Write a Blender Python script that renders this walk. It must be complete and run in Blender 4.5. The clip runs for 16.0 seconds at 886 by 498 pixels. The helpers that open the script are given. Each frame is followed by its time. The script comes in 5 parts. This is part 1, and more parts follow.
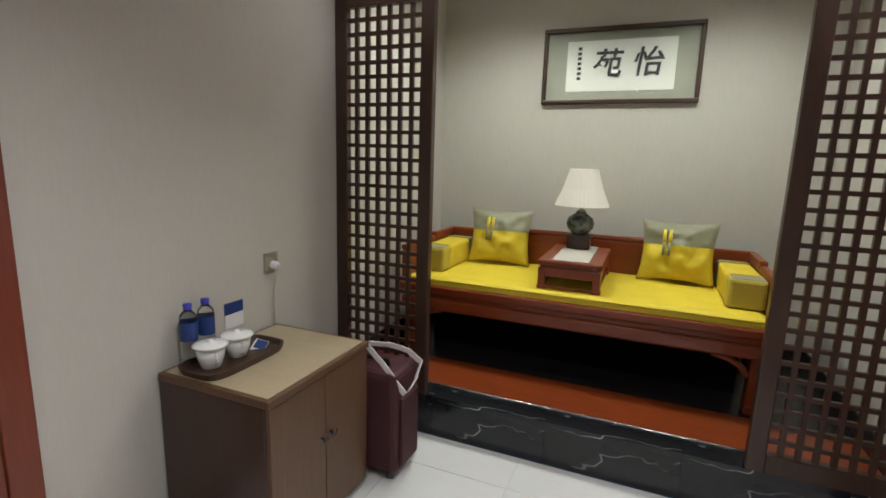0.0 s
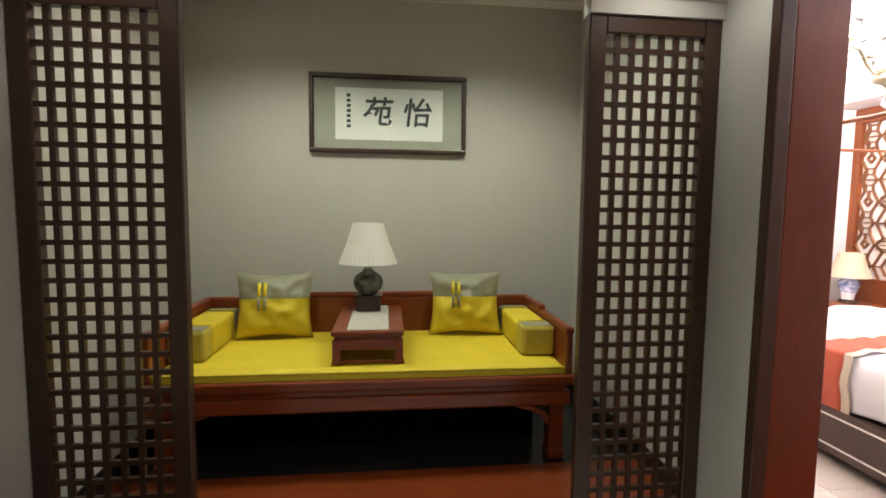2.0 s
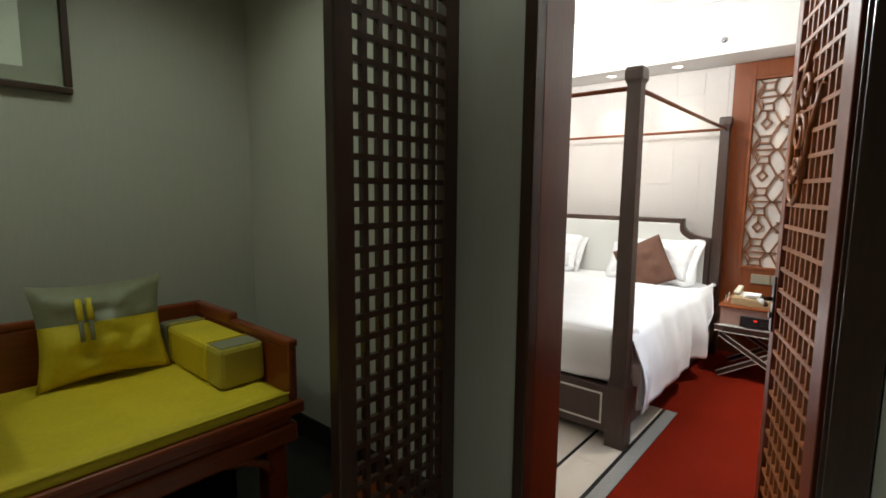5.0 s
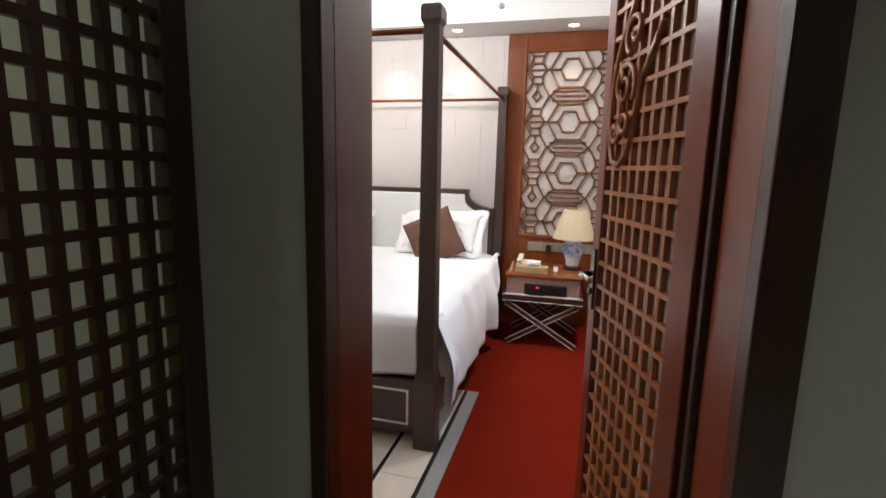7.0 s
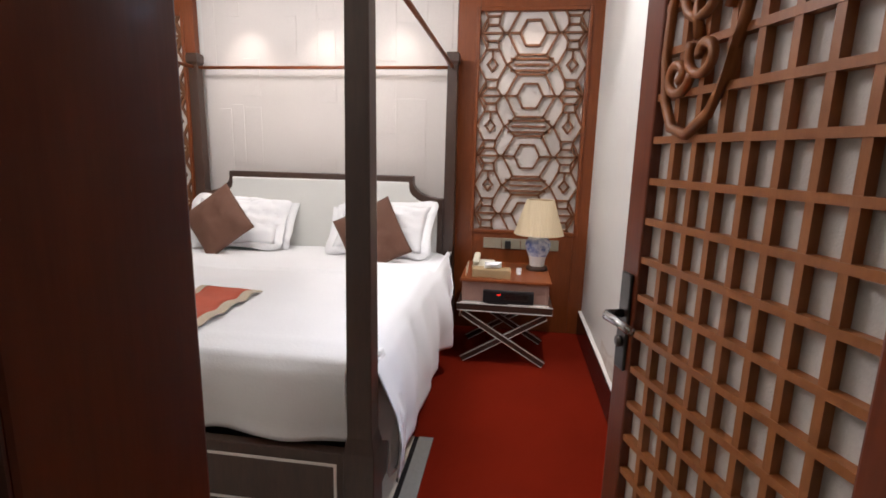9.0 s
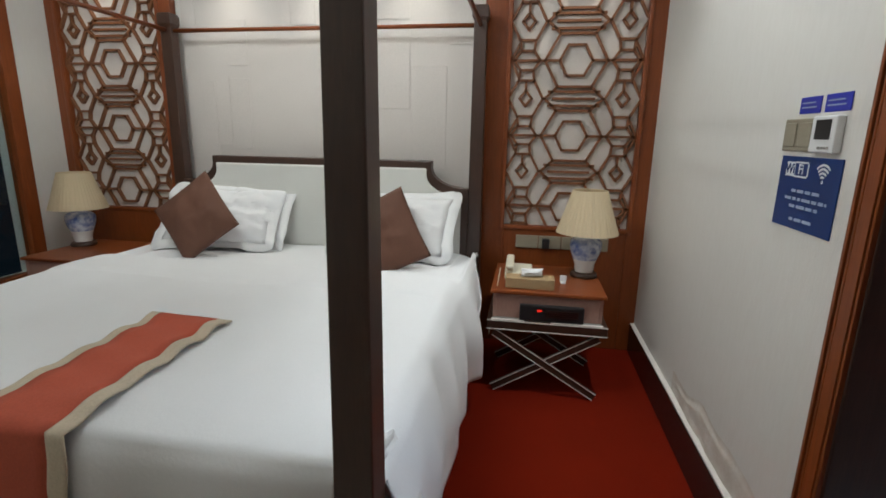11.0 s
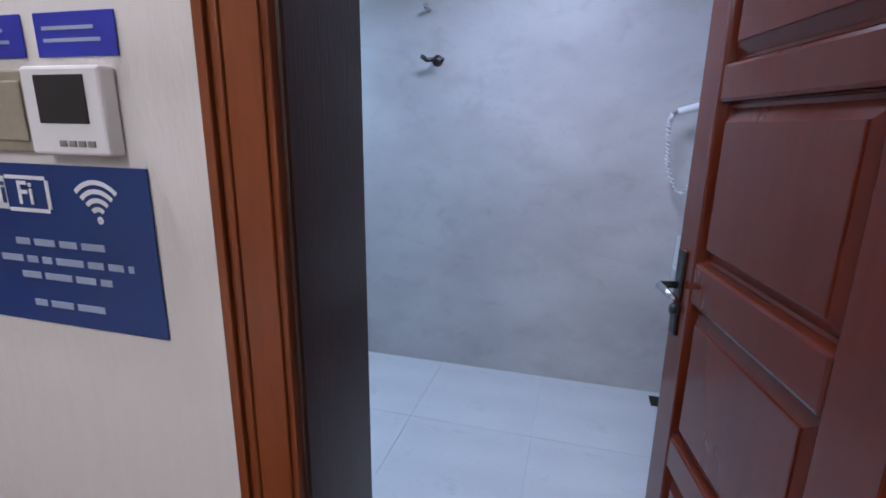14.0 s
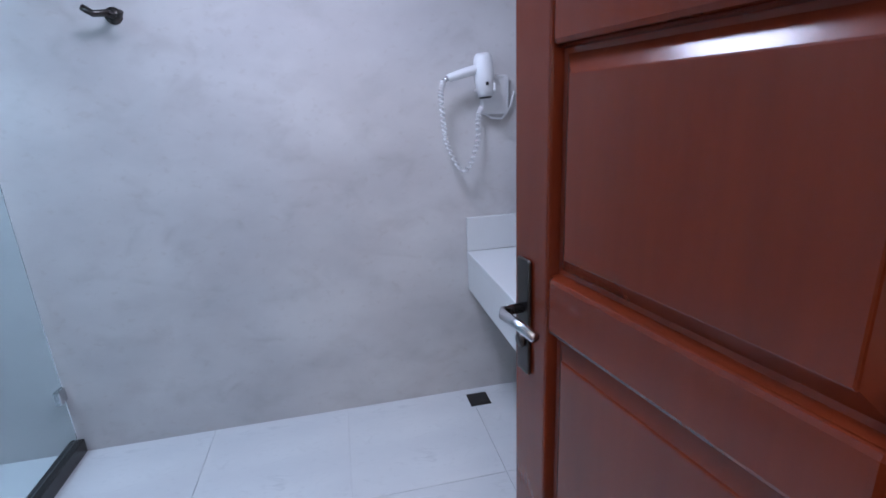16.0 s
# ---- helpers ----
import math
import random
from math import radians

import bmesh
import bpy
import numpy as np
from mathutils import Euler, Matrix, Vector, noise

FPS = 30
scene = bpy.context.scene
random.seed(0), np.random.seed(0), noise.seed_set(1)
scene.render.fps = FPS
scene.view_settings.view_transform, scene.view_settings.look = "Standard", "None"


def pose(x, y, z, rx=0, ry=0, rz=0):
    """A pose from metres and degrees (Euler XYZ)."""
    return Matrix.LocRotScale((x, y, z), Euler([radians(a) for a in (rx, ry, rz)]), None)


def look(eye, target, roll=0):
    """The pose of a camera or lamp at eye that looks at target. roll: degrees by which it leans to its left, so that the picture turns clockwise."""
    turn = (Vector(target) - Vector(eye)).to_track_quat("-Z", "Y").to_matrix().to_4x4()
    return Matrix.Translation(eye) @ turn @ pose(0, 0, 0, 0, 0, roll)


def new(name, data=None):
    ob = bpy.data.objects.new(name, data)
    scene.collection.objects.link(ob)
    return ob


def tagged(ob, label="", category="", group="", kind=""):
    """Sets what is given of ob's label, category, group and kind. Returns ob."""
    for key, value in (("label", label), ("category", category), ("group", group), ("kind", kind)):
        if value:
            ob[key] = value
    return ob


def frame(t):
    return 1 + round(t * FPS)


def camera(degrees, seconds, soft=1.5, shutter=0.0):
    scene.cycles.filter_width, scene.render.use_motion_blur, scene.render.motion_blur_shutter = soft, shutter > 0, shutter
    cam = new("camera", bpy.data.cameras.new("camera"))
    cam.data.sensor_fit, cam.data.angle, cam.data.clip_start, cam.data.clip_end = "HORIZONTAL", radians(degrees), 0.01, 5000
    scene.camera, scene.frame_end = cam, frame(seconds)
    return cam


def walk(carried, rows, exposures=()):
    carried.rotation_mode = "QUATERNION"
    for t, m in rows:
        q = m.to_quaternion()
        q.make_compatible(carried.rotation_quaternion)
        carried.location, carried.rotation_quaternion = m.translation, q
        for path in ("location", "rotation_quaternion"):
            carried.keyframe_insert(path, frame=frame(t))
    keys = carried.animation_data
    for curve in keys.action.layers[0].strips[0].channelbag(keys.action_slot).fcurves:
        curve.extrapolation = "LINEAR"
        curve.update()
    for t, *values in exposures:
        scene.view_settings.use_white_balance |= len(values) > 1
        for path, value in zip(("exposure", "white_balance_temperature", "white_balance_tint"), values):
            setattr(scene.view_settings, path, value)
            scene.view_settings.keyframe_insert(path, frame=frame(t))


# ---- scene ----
cam = camera(84.3, 16.0, soft=1.7)
METRES, EYE, TILT, LEAN, TURN = 5.3, 1.45, 0.0, 0.0, 22.5
ROWS = [
    (0.0, 0.0, 0.0, 0.0, 0.32, -10.35, -1.75),
    (0.5, -0.0093, 0.0263, 0.0042, -6.69, -9.34, -1.65),
    (1.0, -0.0088, 0.0439, 0.0075, -13.61, -6.8, -1.42),
    (1.5, -0.012, 0.0632, 0.0081, -21.04, -4.91, -1.2),
    (2.0, -0.0223, 0.0936, 0.0118, -28.79, -4.72, -0.65),
    (2.5, -0.0296, 0.1167, 0.0109, -35.47, -4.97, -1.0),
    (3.0, -0.0275, 0.1296, 0.0093, -40.41, -4.89, -1.89),
    (3.5, -0.0097, 0.1555, 0.0087, -46.91, -4.57, -2.59),
    (4.0, 0.0075, 0.1848, 0.0073, -54.49, -5.1, -2.93),
    (4.5, 0.0172, 0.2113, 0.007, -62.9, -6.01, -1.65),
    (5.0, 0.0198, 0.2408, 0.0072, -71.91, -6.9, -0.55),
    (7.5, 0.1757, 0.2615, -0.005, -102.15, -9.64, -1.36),
    (8.0, 0.2137, 0.2595, -0.0049, -105.14, -9.85, -1.26),
    (8.5, 0.252, 0.2481, -0.0085, -104.9, -10.27, -1.44),
    (11.0, 0.4185, 0.2208, -0.0105, -102.75, -13.06, -1.02),
    (11.5, 0.4681, 0.2021, -0.0075, -113.05, -13.32, -2.1),
    (12.0, 0.5018, 0.1889, -0.0109, -126.31, -13.97, -2.87),
    (12.5, 0.5426, 0.1769, -0.0081, -144.75, -14.68, -2.44),
    (13.0, 0.5577, 0.157, -0.0096, -161.01, -14.73, -1.76),
    (13.5, 0.5644, 0.1202, -0.0078, -174.57, -14.36, -1.36),
    (14.0, 0.5602, 0.0913, -0.0081, -186.92, -14.28, -0.81),
    (14.5, 0.554, 0.0626, -0.0085, -199.66, -13.94, -0.24),
    (15.0, 0.5538, 0.0375, -0.0098, -211.73, -14.37, -0.34),
    (15.5, 0.5429, 0.0137, -0.0128, -216.57, -15.68, 0.26),
    (16.0, 0.5292, -0.0069, -0.012, -214.78, -16.64, 2.5),
]
EXPOSURES = [(0.0, 0.65, 6000, 22), (1.5, 0.5, 6300, 22), (2.5, 0.1, 6450, 11), (3.5, -0.65, 6400, 2), (5.0, -1.2, 6300, 1), (7.5, -1.38, 6200, 9), (8.5, -1.45, 6350, 12),
             (11.0, -2.1, 6000, -2), (12.2, -2.27, 6150, 7), (13.5, -2.0, 5750, 13), (14.5, -2.05, 5950, 16), (16.0, -1.75, 6200, 16)]
walk(cam, [(t, pose(0, 0, EYE, TILT, LEAN, TURN) @ pose(METRES * x, METRES * y, METRES * z, 90 + pitch, roll, yaw)) for t, x, y, z, yaw, pitch, roll in ROWS], EXPOSURES)

# ---- light ----
world = bpy.data.worlds.new("world")
scene.world = world
world.use_nodes = True
world.node_tree.nodes["Background"].inputs[0].default_value = (0.05, 0.07, 0.10, 1)
world.node_tree.nodes["Background"].inputs[1].default_value = 0.3


def lamp_light(name, kind, loc, watts, colour, size=0.1, target=None, spot=None, size_y=None):
    data = bpy.data.lights.new(name, kind)
    data.energy, data.color = watts, colour
    if kind == "AREA":
        data.size = size
        if size_y:
            data.shape, data.size_y = "RECTANGLE", size_y
        else:
            data.shape = "DISK"
    else:
        data.shadow_soft_size = size
    if kind == "SPOT":
        data.spot_size, data.spot_blend = radians(spot), 0.7
    ob = new(name, data)
    ob.matrix_world = look(loc, target or (loc[0], loc[1] + 1e-4, loc[2] - 1))
    return ob


WARM, NEUTRAL, COOL = (1.0, 0.88, 0.78), (1.0, 0.95, 0.95), (0.68, 0.76, 1.0)
# last two hall lights are unseen, added to fill the entrance
HALL_LIGHTS = [(-1.25, 2.15), (0.80, 2.15), (-0.3, 0.6), (-0.3, -0.9)]
HALL_WATTS = [1.3, 2.6, 12, 9]
NOOK_LIGHTS = [(-0.95, 3.12), (0.35, 3.12)]
NOOK_WATTS = [23, 23]
BED_LIGHTS = [(4.88, 2.72), (4.88, 3.38), (4.88, 4.05), (4.88, 1.66), (4.88, 5.1)]
for (lx, ly), w in zip(HALL_LIGHTS, HALL_WATTS):
    lamp_light("downlight_beam", "SPOT", (lx, ly, 2.66), w * 4, (0.95, 0.98, 0.84), 0.04, spot=128)
for (lx, ly), w in zip(NOOK_LIGHTS, NOOK_WATTS):
    lamp_light("downlight_beam", "SPOT", (lx, ly, 2.97), w * 4, (0.94, 1.0, 0.80), 0.20, spot=138)
for lx, ly in BED_LIGHTS:
    lamp_light("downlight_beam", "SPOT", (lx, ly, 2.69), 52, WARM, 0.03, spot=80)
lamp_light("downlight_beam", "SPOT", (3.66, 1.29, 3.18), 480, NEUTRAL, 0.04, spot=80)
CHANDELIER = (3.05, 3.45)
for k in range(6):
    a = k * math.pi / 3
    lamp_light("candle_light", "POINT", (CHANDELIER[0] + 0.33 * math.cos(a), CHANDELIER[1] + 0.33 * math.sin(a), 2.72), 62, NEUTRAL, 0.04)
lamp_light("bath_panel_light", "AREA", (2.7, -0.2, 2.38), 80, COOL, 0.5)
lamp_light("shower_light", "AREA", (4.5, -0.2, 2.38), 46, (0.5, 0.75, 1.0), 0.35)

# ---- materials ----


def material(name, colour, rough=0.6, metal=0.0, grain=0.0, grain_scale=60.0, stain=0.0, stain_scale=3.0, bump=0.0, bump_scale=200.0,
             stretch=(1, 1, 1), other=None, coat=0.0, sheen=0.0, vary=0.0, transmission=0.0, translucent=0.0, spec=0.5):
    m = bpy.data.materials.new(name)
    m.use_nodes = True
    nt = m.node_tree
    n, l = nt.nodes, nt.links
    b = n["Principled BSDF"]
    b.inputs["Roughness"].default_value = rough
    b.inputs["Metallic"].default_value = metal
    b.inputs["Coat Weight"].default_value = coat
    b.inputs["Specular IOR Level"].default_value = spec
    b.inputs["Coat Roughness"].default_value = 0.12
    b.inputs["Sheen Weight"].default_value = sheen
    b.inputs["Transmission Weight"].default_value = transmission
    tc = n.new("ShaderNodeTexCoord")
    mp = n.new("ShaderNodeMapping")
    mp.inputs["Scale"].default_value = stretch
    l.new(tc.outputs["Object"], mp.inputs[0])
    base = (*colour, 1)
    dark = (*(other or [c * 0.55 for c in colour]), 1)

    def noise_tex(scale, detail=4.0):
        t = n.new("ShaderNodeTexNoise")
        t.inputs["Scale"].default_value = scale
        t.inputs["Detail"].default_value = detail
        l.new(mp.outputs[0], t.inputs["Vector"])
        return t

    def blend(fac, amount, a, bcol, lo=0.35, hi=0.7):
        r = n.new("ShaderNodeMapRange")
        r.inputs["From Min"].default_value, r.inputs["From Max"].default_value = lo, hi
        r.inputs["To Max"].default_value = amount
        l.new(fac, r.inputs["Value"])
        mx = n.new("ShaderNodeMix")
        mx.data_type = "RGBA"
        l.new(r.outputs[0], mx.inputs[0])
        if isinstance(a, tuple):
            mx.inputs[6].default_value = a
        else:
            l.new(a, mx.inputs[6])
        mx.inputs[7].default_value = bcol
        return mx.outputs[2]

    col = base
    if grain:
        col = blend(noise_tex(grain_scale, 6).outputs[0], grain, col, dark)
    if stain:
        col = blend(noise_tex(stain_scale, 3).outputs[0], stain, col, dark)
    if vary:
        info = n.new("ShaderNodeObjectInfo")
        col = blend(info.outputs["Random"], vary, col, dark, 0.0, 1.0)
    if isinstance(col, tuple):
        b.inputs["Base Color"].default_value = col
    else:
        l.new(col, b.inputs["Base Color"])
    if bump:
        bp = n.new("ShaderNodeBump")
        bp.inputs["Strength"].default_value = bump
        bp.inputs["Distance"].default_value = 0.004
        l.new(noise_tex(bump_scale, 3).outputs[0], bp.inputs["Height"])
        l.new(bp.outputs[0], b.inputs["Normal"])
    if translucent:
        tr = n.new("ShaderNodeBsdfTranslucent")
        tr.inputs[0].default_value = base
        mix = n.new("ShaderNodeMixShader")
        mix.inputs[0].default_value = translucent
        l.new(b.outputs[0], mix.inputs[1])
        l.new(tr.outputs[0], mix.inputs[2])
        l.new(mix.outputs[0], n["Material Output"].inputs[0])
    return m


def marble(name, ground, vein, scale, width, rough, cloud, strength=1.0, fleck=(0.0, 0.0, 0.0), fleck_amount=0.0):
    """Clouded stone with broken veins: the veins show only where a second noise lets them."""
    m = bpy.data.materials.new(name)
    m.use_nodes = True
    n, l = m.node_tree.nodes, m.node_tree.links
    b = n["Principled BSDF"]
    b.inputs["Roughness"].default_value = rough
    tc = n.new("ShaderNodeTexCoord")
    mp = n.new("ShaderNodeMapping")
    mp.inputs["Rotation"].default_value = (0.5, 0.6, 0.4)
    mp.inputs["Scale"].default_value = (1.0, 2.2, 1.4)
    l.new(tc.outputs["Object"], mp.inputs[0])

    def tex(sc, detail, dist=0.0):
        t = n.new("ShaderNodeTexNoise")
        t.inputs["Scale"].default_value, t.inputs["Detail"].default_value, t.inputs["Distortion"].default_value = sc, detail, dist
        l.new(mp.outputs[0], t.inputs["Vector"])
        return t.outputs[0]

    def ranged(v, a, b2, c, d):
        r = n.new("ShaderNodeMapRange")
        for k, q in (("From Min", a), ("From Max", b2), ("To Min", c), ("To Max", d)):
            r.inputs[k].default_value = q
        l.new(v, r.inputs[0])
        return r.outputs[0]

    def maths(op, x, y=None):
        q = n.new("ShaderNodeMath")
        q.operation = op
        l.new(x, q.inputs[0])
        if y is None:
            return q.outputs[0]
        if isinstance(y, float):
            q.inputs[1].default_value = y
        else:
            l.new(y, q.inputs[1])
        return q.outputs[0]

    def mix(f, a, b2):
        x = n.new("ShaderNodeMix")
        x.data_type = "RGBA"
        l.new(f, x.inputs[0])
        if isinstance(a, tuple):
            x.inputs[6].default_value = (*a, 1)
        else:
            l.new(a, x.inputs[6])
        x.inputs[7].default_value = (*b2, 1)
        return x.outputs[2]
    col = mix(ranged(tex(scale * 0.8, 6), 0.35, 0.68, 0.0, 0.8), ground, cloud)
    ridge = maths("ABSOLUTE", maths("SUBTRACT", tex(scale, 3, 0.6), 0.5))
    line = ranged(ridge, 0.0, width, 1.0, 0.0)
    mask = ranged(tex(scale * 1.7, 4), 0.48, 0.66, 0.0, strength)
    col = mix(maths("MULTIPLY", line, mask), col, vein)
    if fleck_amount:
        col = mix(ranged(tex(scale * 9, 3), 0.60, 0.72, 0.0, fleck_amount), col, fleck)
    l.new(col, b.inputs["Base Color"])
    return m


def glow(name, colour, strength):
    m = bpy.data.materials.new(name)
    m.use_nodes = True
    b = m.node_tree.nodes["Principled BSDF"]
    b.inputs["Base Color"].default_value = (*colour, 1)
    b.inputs["Emission Color"].default_value = (*colour, 1)
    b.inputs["Emission Strength"].default_value = strength
    return m


WALLPAPER = material("beige_wallpaper", (0.50, 0.48, 0.43), 0.75, grain=0.10, grain_scale=90, stain=0.12, stain_scale=1.5, bump=0.15, bump_scale=260, stretch=(1, 1, 0.15))
WHITE_WALL = material("white_wall", (0.70, 0.68, 0.64), 0.7, grain=0.1, grain_scale=70, stain=0.1, stain_scale=1.2, bump=0.2, bump_scale=220, stretch=(1, 1, 0.2), other=(0.5, 0.46, 0.4))
CEILING = material("ceiling_paint", (0.80, 0.79, 0.77), 0.85, stain=0.08, stain_scale=1.0, bump=0.1)
DARK_WOOD = material("dark_walnut", (0.052, 0.022, 0.012), 0.42, grain=0.6, grain_scale=22, stain=0.4, stain_scale=4, stretch=(5, 5, 0.6), bump=0.12, bump_scale=40, coat=0.2)
RED_WOOD = material("red_lacquered_wood", (0.175, 0.034, 0.010), 0.34, grain=0.5, grain_scale=14, stain=0.35, stain_scale=3, stretch=(5, 5, 0.5), bump=0.06, bump_scale=30, coat=0.08, spec=0.4)
DOOR_LACQUER = material("glossy_red_brown_lacquer", (0.155, 0.024, 0.008), 0.2, grain=0.25, grain_scale=10, stain=0.3, stain_scale=3, stretch=(4, 4, 0.5), bump=0.03, bump_scale=20, coat=0.15, spec=0.4)
FRAME_WOOD = material("reddish_frame_wood", (0.22, 0.055, 0.013), 0.36, grain=0.5, grain_scale=16, stain=0.3, stain_scale=3, stretch=(5, 5, 0.5), bump=0.08, bump_scale=30, coat=0.15, spec=0.35)
BED_WOOD = material("rosewood", (0.22, 0.042, 0.010), 0.30, grain=0.55, grain_scale=14, stain=0.35, stain_scale=3, stretch=(0.6, 5, 5), bump=0.08, bump_scale=30, coat=0.15, spec=0.4)
LATTICE_WOOD = material("lattice_wood", (0.20, 0.076, 0.028), 0.45, grain=0.4, grain_scale=20, stretch=(4, 4, 1), bump=0.1, bump_scale=50)
DOOR_LATTICE = material("orange_brown_lattice", (0.34, 0.115, 0.032), 0.42, grain=0.4, grain_scale=20, stretch=(4, 4, 1), bump=0.1, bump_scale=50)
OAK = material("oak_veneer", (0.11, 0.055, 0.026), 0.45, grain=0.5, grain_scale=18, stretch=(5, 5, 0.5), bump=0.08, bump_scale=40)
OAK_TOP = material("pale_table_top", (0.42, 0.34, 0.22), 0.4, grain=0.4, grain_scale=40, stretch=(1, 8, 1), stain=0.15)
YELLOW = material("yellow_silk", (0.69, 0.53, 0.028), 0.6, grain=0.2, grain_scale=60, stain=0.2, stain_scale=7, bump=0.25, bump_scale=120, spec=0.3)
OLIVE_CLOTH = material("olive_yellow_satin", (0.47, 0.38, 0.05), 0.5, grain=0.2, grain_scale=80, bump=0.2, bump_scale=120)
GREY_CLOTH = material("grey_green_satin", (0.24, 0.235, 0.15), 0.45, grain=0.2, grain_scale=80, bump=0.2, bump_scale=120)
BROWN_CLOTH = material("brown_cushion_cloth", (0.13, 0.055, 0.032), 0.75, grain=0.35, grain_scale=180, stain=0.15, stain_scale=6, bump=0.35, bump_scale=300)
LINEN = material("white_linen", (0.85, 0.855, 0.87), 0.75, grain=0.06, grain_scale=200, stain=0.05, stain_scale=3, bump=0.2, bump_scale=70)
RUNNER_RED = material("red_bed_runner", (0.42, 0.075, 0.035), 0.75, grain=0.3, grain_scale=130, bump=0.3, bump_scale=260)
RUNNER_CREAM = material("cream_runner_border", (0.56, 0.48, 0.36), 0.75, grain=0.3, grain_scale=130, bump=0.3, bump_scale=260)
LEATHER = material("white_leather", (0.74, 0.74, 0.70), 0.42, stain=0.1, stain_scale=3, bump=0.25, bump_scale=240)
PADDING = material("off_white_wall_panel", (0.66, 0.61, 0.57), 0.6, grain=0.15, grain_scale=120, stain=0.12, stain_scale=1.5, bump=0.2, bump_scale=240)
CARPET = material("red_carpet", (0.17, 0.010, 0.002), 1.0, spec=0.08, grain=0.45, grain_scale=240, stain=0.35, stain_scale=2.5, bump=0.8, bump_scale=420)
BLACK_MARBLE = marble("black_marble", (0.010, 0.011, 0.013), (0.55, 0.55, 0.55), 1.5, 0.007, 0.12, (0.018, 0.019, 0.022), 0.9)
WHITE_TILE = marble("white_floor_tile", (0.66, 0.67, 0.66), (0.58, 0.58, 0.57), 1.5, 0.03, 0.18, (0.63, 0.63, 0.62), 0.3)
BATH_MARBLE = marble("pale_grey_marble", (0.49, 0.47, 0.46), (0.34, 0.31, 0.29), 3.0, 0.10, 0.2, (0.62, 0.60, 0.58), 0.30, (0.41, 0.36, 0.32), 0.22)
BATH_FLOOR = marble("bath_floor_tile", (0.62, 0.62, 0.62), (0.46, 0.46, 0.46), 3.0, 0.02, 0.3, (0.70, 0.70, 0.69), 0.4, (0.5, 0.5, 0.5), 0.25)
BEIGE_STONE = marble("beige_stone", (0.50, 0.43, 0.35), (0.40, 0.33, 0.26), 4.0, 0.03, 0.3, (0.54, 0.48, 0.40), 0.5)
GREY_STONE = material("grey_stone", (0.25, 0.24, 0.22), 0.4, grain=0.3, grain_scale=50, stain=0.2)
# near-black that stands for the shade under the daybed seat
VOID = material("underseat_shade_black", (0.004, 0.004, 0.005), 0.95, grain=0.3, grain_scale=80, spec=0.1)
BLACK = material("black_plastic", (0.012, 0.012, 0.013), 0.4, grain=0.2, grain_scale=100)
BLACK_STONE = material("black_skirting_stone", (0.014, 0.012, 0.012), 0.25, stain=0.4, stain_scale=9, other=(0.04, 0.036, 0.034))
STEEL = material("brushed_steel", (0.55, 0.55, 0.56), 0.25, metal=1.0, bump=0.05)
CHROME_DARK = material("aged_bronze", (0.10, 0.09, 0.085), 0.3, metal=1.0, stain=0.3, stain_scale=30)
BRASS = material("aged_brass", (0.42, 0.37, 0.26), 0.32, metal=1.0, stain=0.2, stain_scale=20)
WHITE_TRIM = material("white_inlay", (0.70, 0.66, 0.62), 0.5, grain=0.1)
WHITE_PLASTIC = material("white_plastic", (0.74, 0.74, 0.74), 0.35, stain=0.05)
CREAM_PLASTIC = material("cream_plastic", (0.62, 0.58, 0.46), 0.4, stain=0.1)
BEIGE_METAL = material("champagne_switch_plate", (0.36, 0.33, 0.25), 0.35, metal=0.3, grain=0.2, grain_scale=120)
BLUE_SIGN = material("blue_printed_card", (0.008, 0.035, 0.16), 0.3, stain=0.1)
BLUE_STICKER = material("violet_blue_sticker", (0.020, 0.028, 0.33), 0.35, stain=0.1)
SIGN_WHITE = material("sign_print_white", (0.75, 0.77, 0.8), 0.5)
SIGN_GREY = material("sign_print_pale_blue", (0.30, 0.36, 0.48), 0.5)
PORCELAIN = material("white_porcelain", (0.74, 0.74, 0.72), 0.12, stain=0.05)
BLUE_GLAZE = material("blue_and_white_glaze", (0.60, 0.66, 0.75), 0.12, grain=0.9, grain_scale=26, stain=0.0, other=(0.03, 0.08, 0.35))
DARK_GLAZE = material("dark_green_glaze", (0.028, 0.045, 0.045), 0.1, grain=0.8, grain_scale=18, other=(0.25, 0.27, 0.25))
SHADE_WHITE = material("white_pleated_shade", (0.86, 0.83, 0.76), 0.8, grain=0.08, grain_scale=60, translucent=0.2, stretch=(6, 6, 0.2))
SHADE_CREAM = material("cream_pleated_shade", (0.74, 0.62, 0.42), 0.8, grain=0.1, grain_scale=60, translucent=0.35, stretch=(6, 6, 0.2))
MAROON = material("maroon_luggage_cloth", (0.055, 0.010, 0.014), 0.7, grain=0.4, grain_scale=160, bump=0.4, bump_scale=300)
PAPER = material("rice_paper", (0.62, 0.60, 0.52), 0.8, grain=0.1, grain_scale=90, stain=0.1)
MOUNT = material("grey_green_silk_mount", (0.25, 0.24, 0.18), 0.7, grain=0.15, grain_scale=150)
INK = material("ink", (0.012, 0.012, 0.012), 0.6)
LACE = material("lace_runner", (0.50, 0.46, 0.40), 0.8, grain=0.4, grain_scale=120, bump=0.4)
PINKWOOD = material("pale_pinkish_veneer", (0.34, 0.20, 0.16), 0.45, grain=0.3, grain_scale=30, stretch=(1, 5, 1))
CARDBOARD = material("tan_box", (0.36, 0.25, 0.13), 0.6, grain=0.2, grain_scale=50)
BLUE_LABEL = material("blue_bottle_label", (0.015, 0.04, 0.17), 0.4, grain=0.2)
RED_LED = glow("red_led", (1.0, 0.02, 0.01), 4.0)
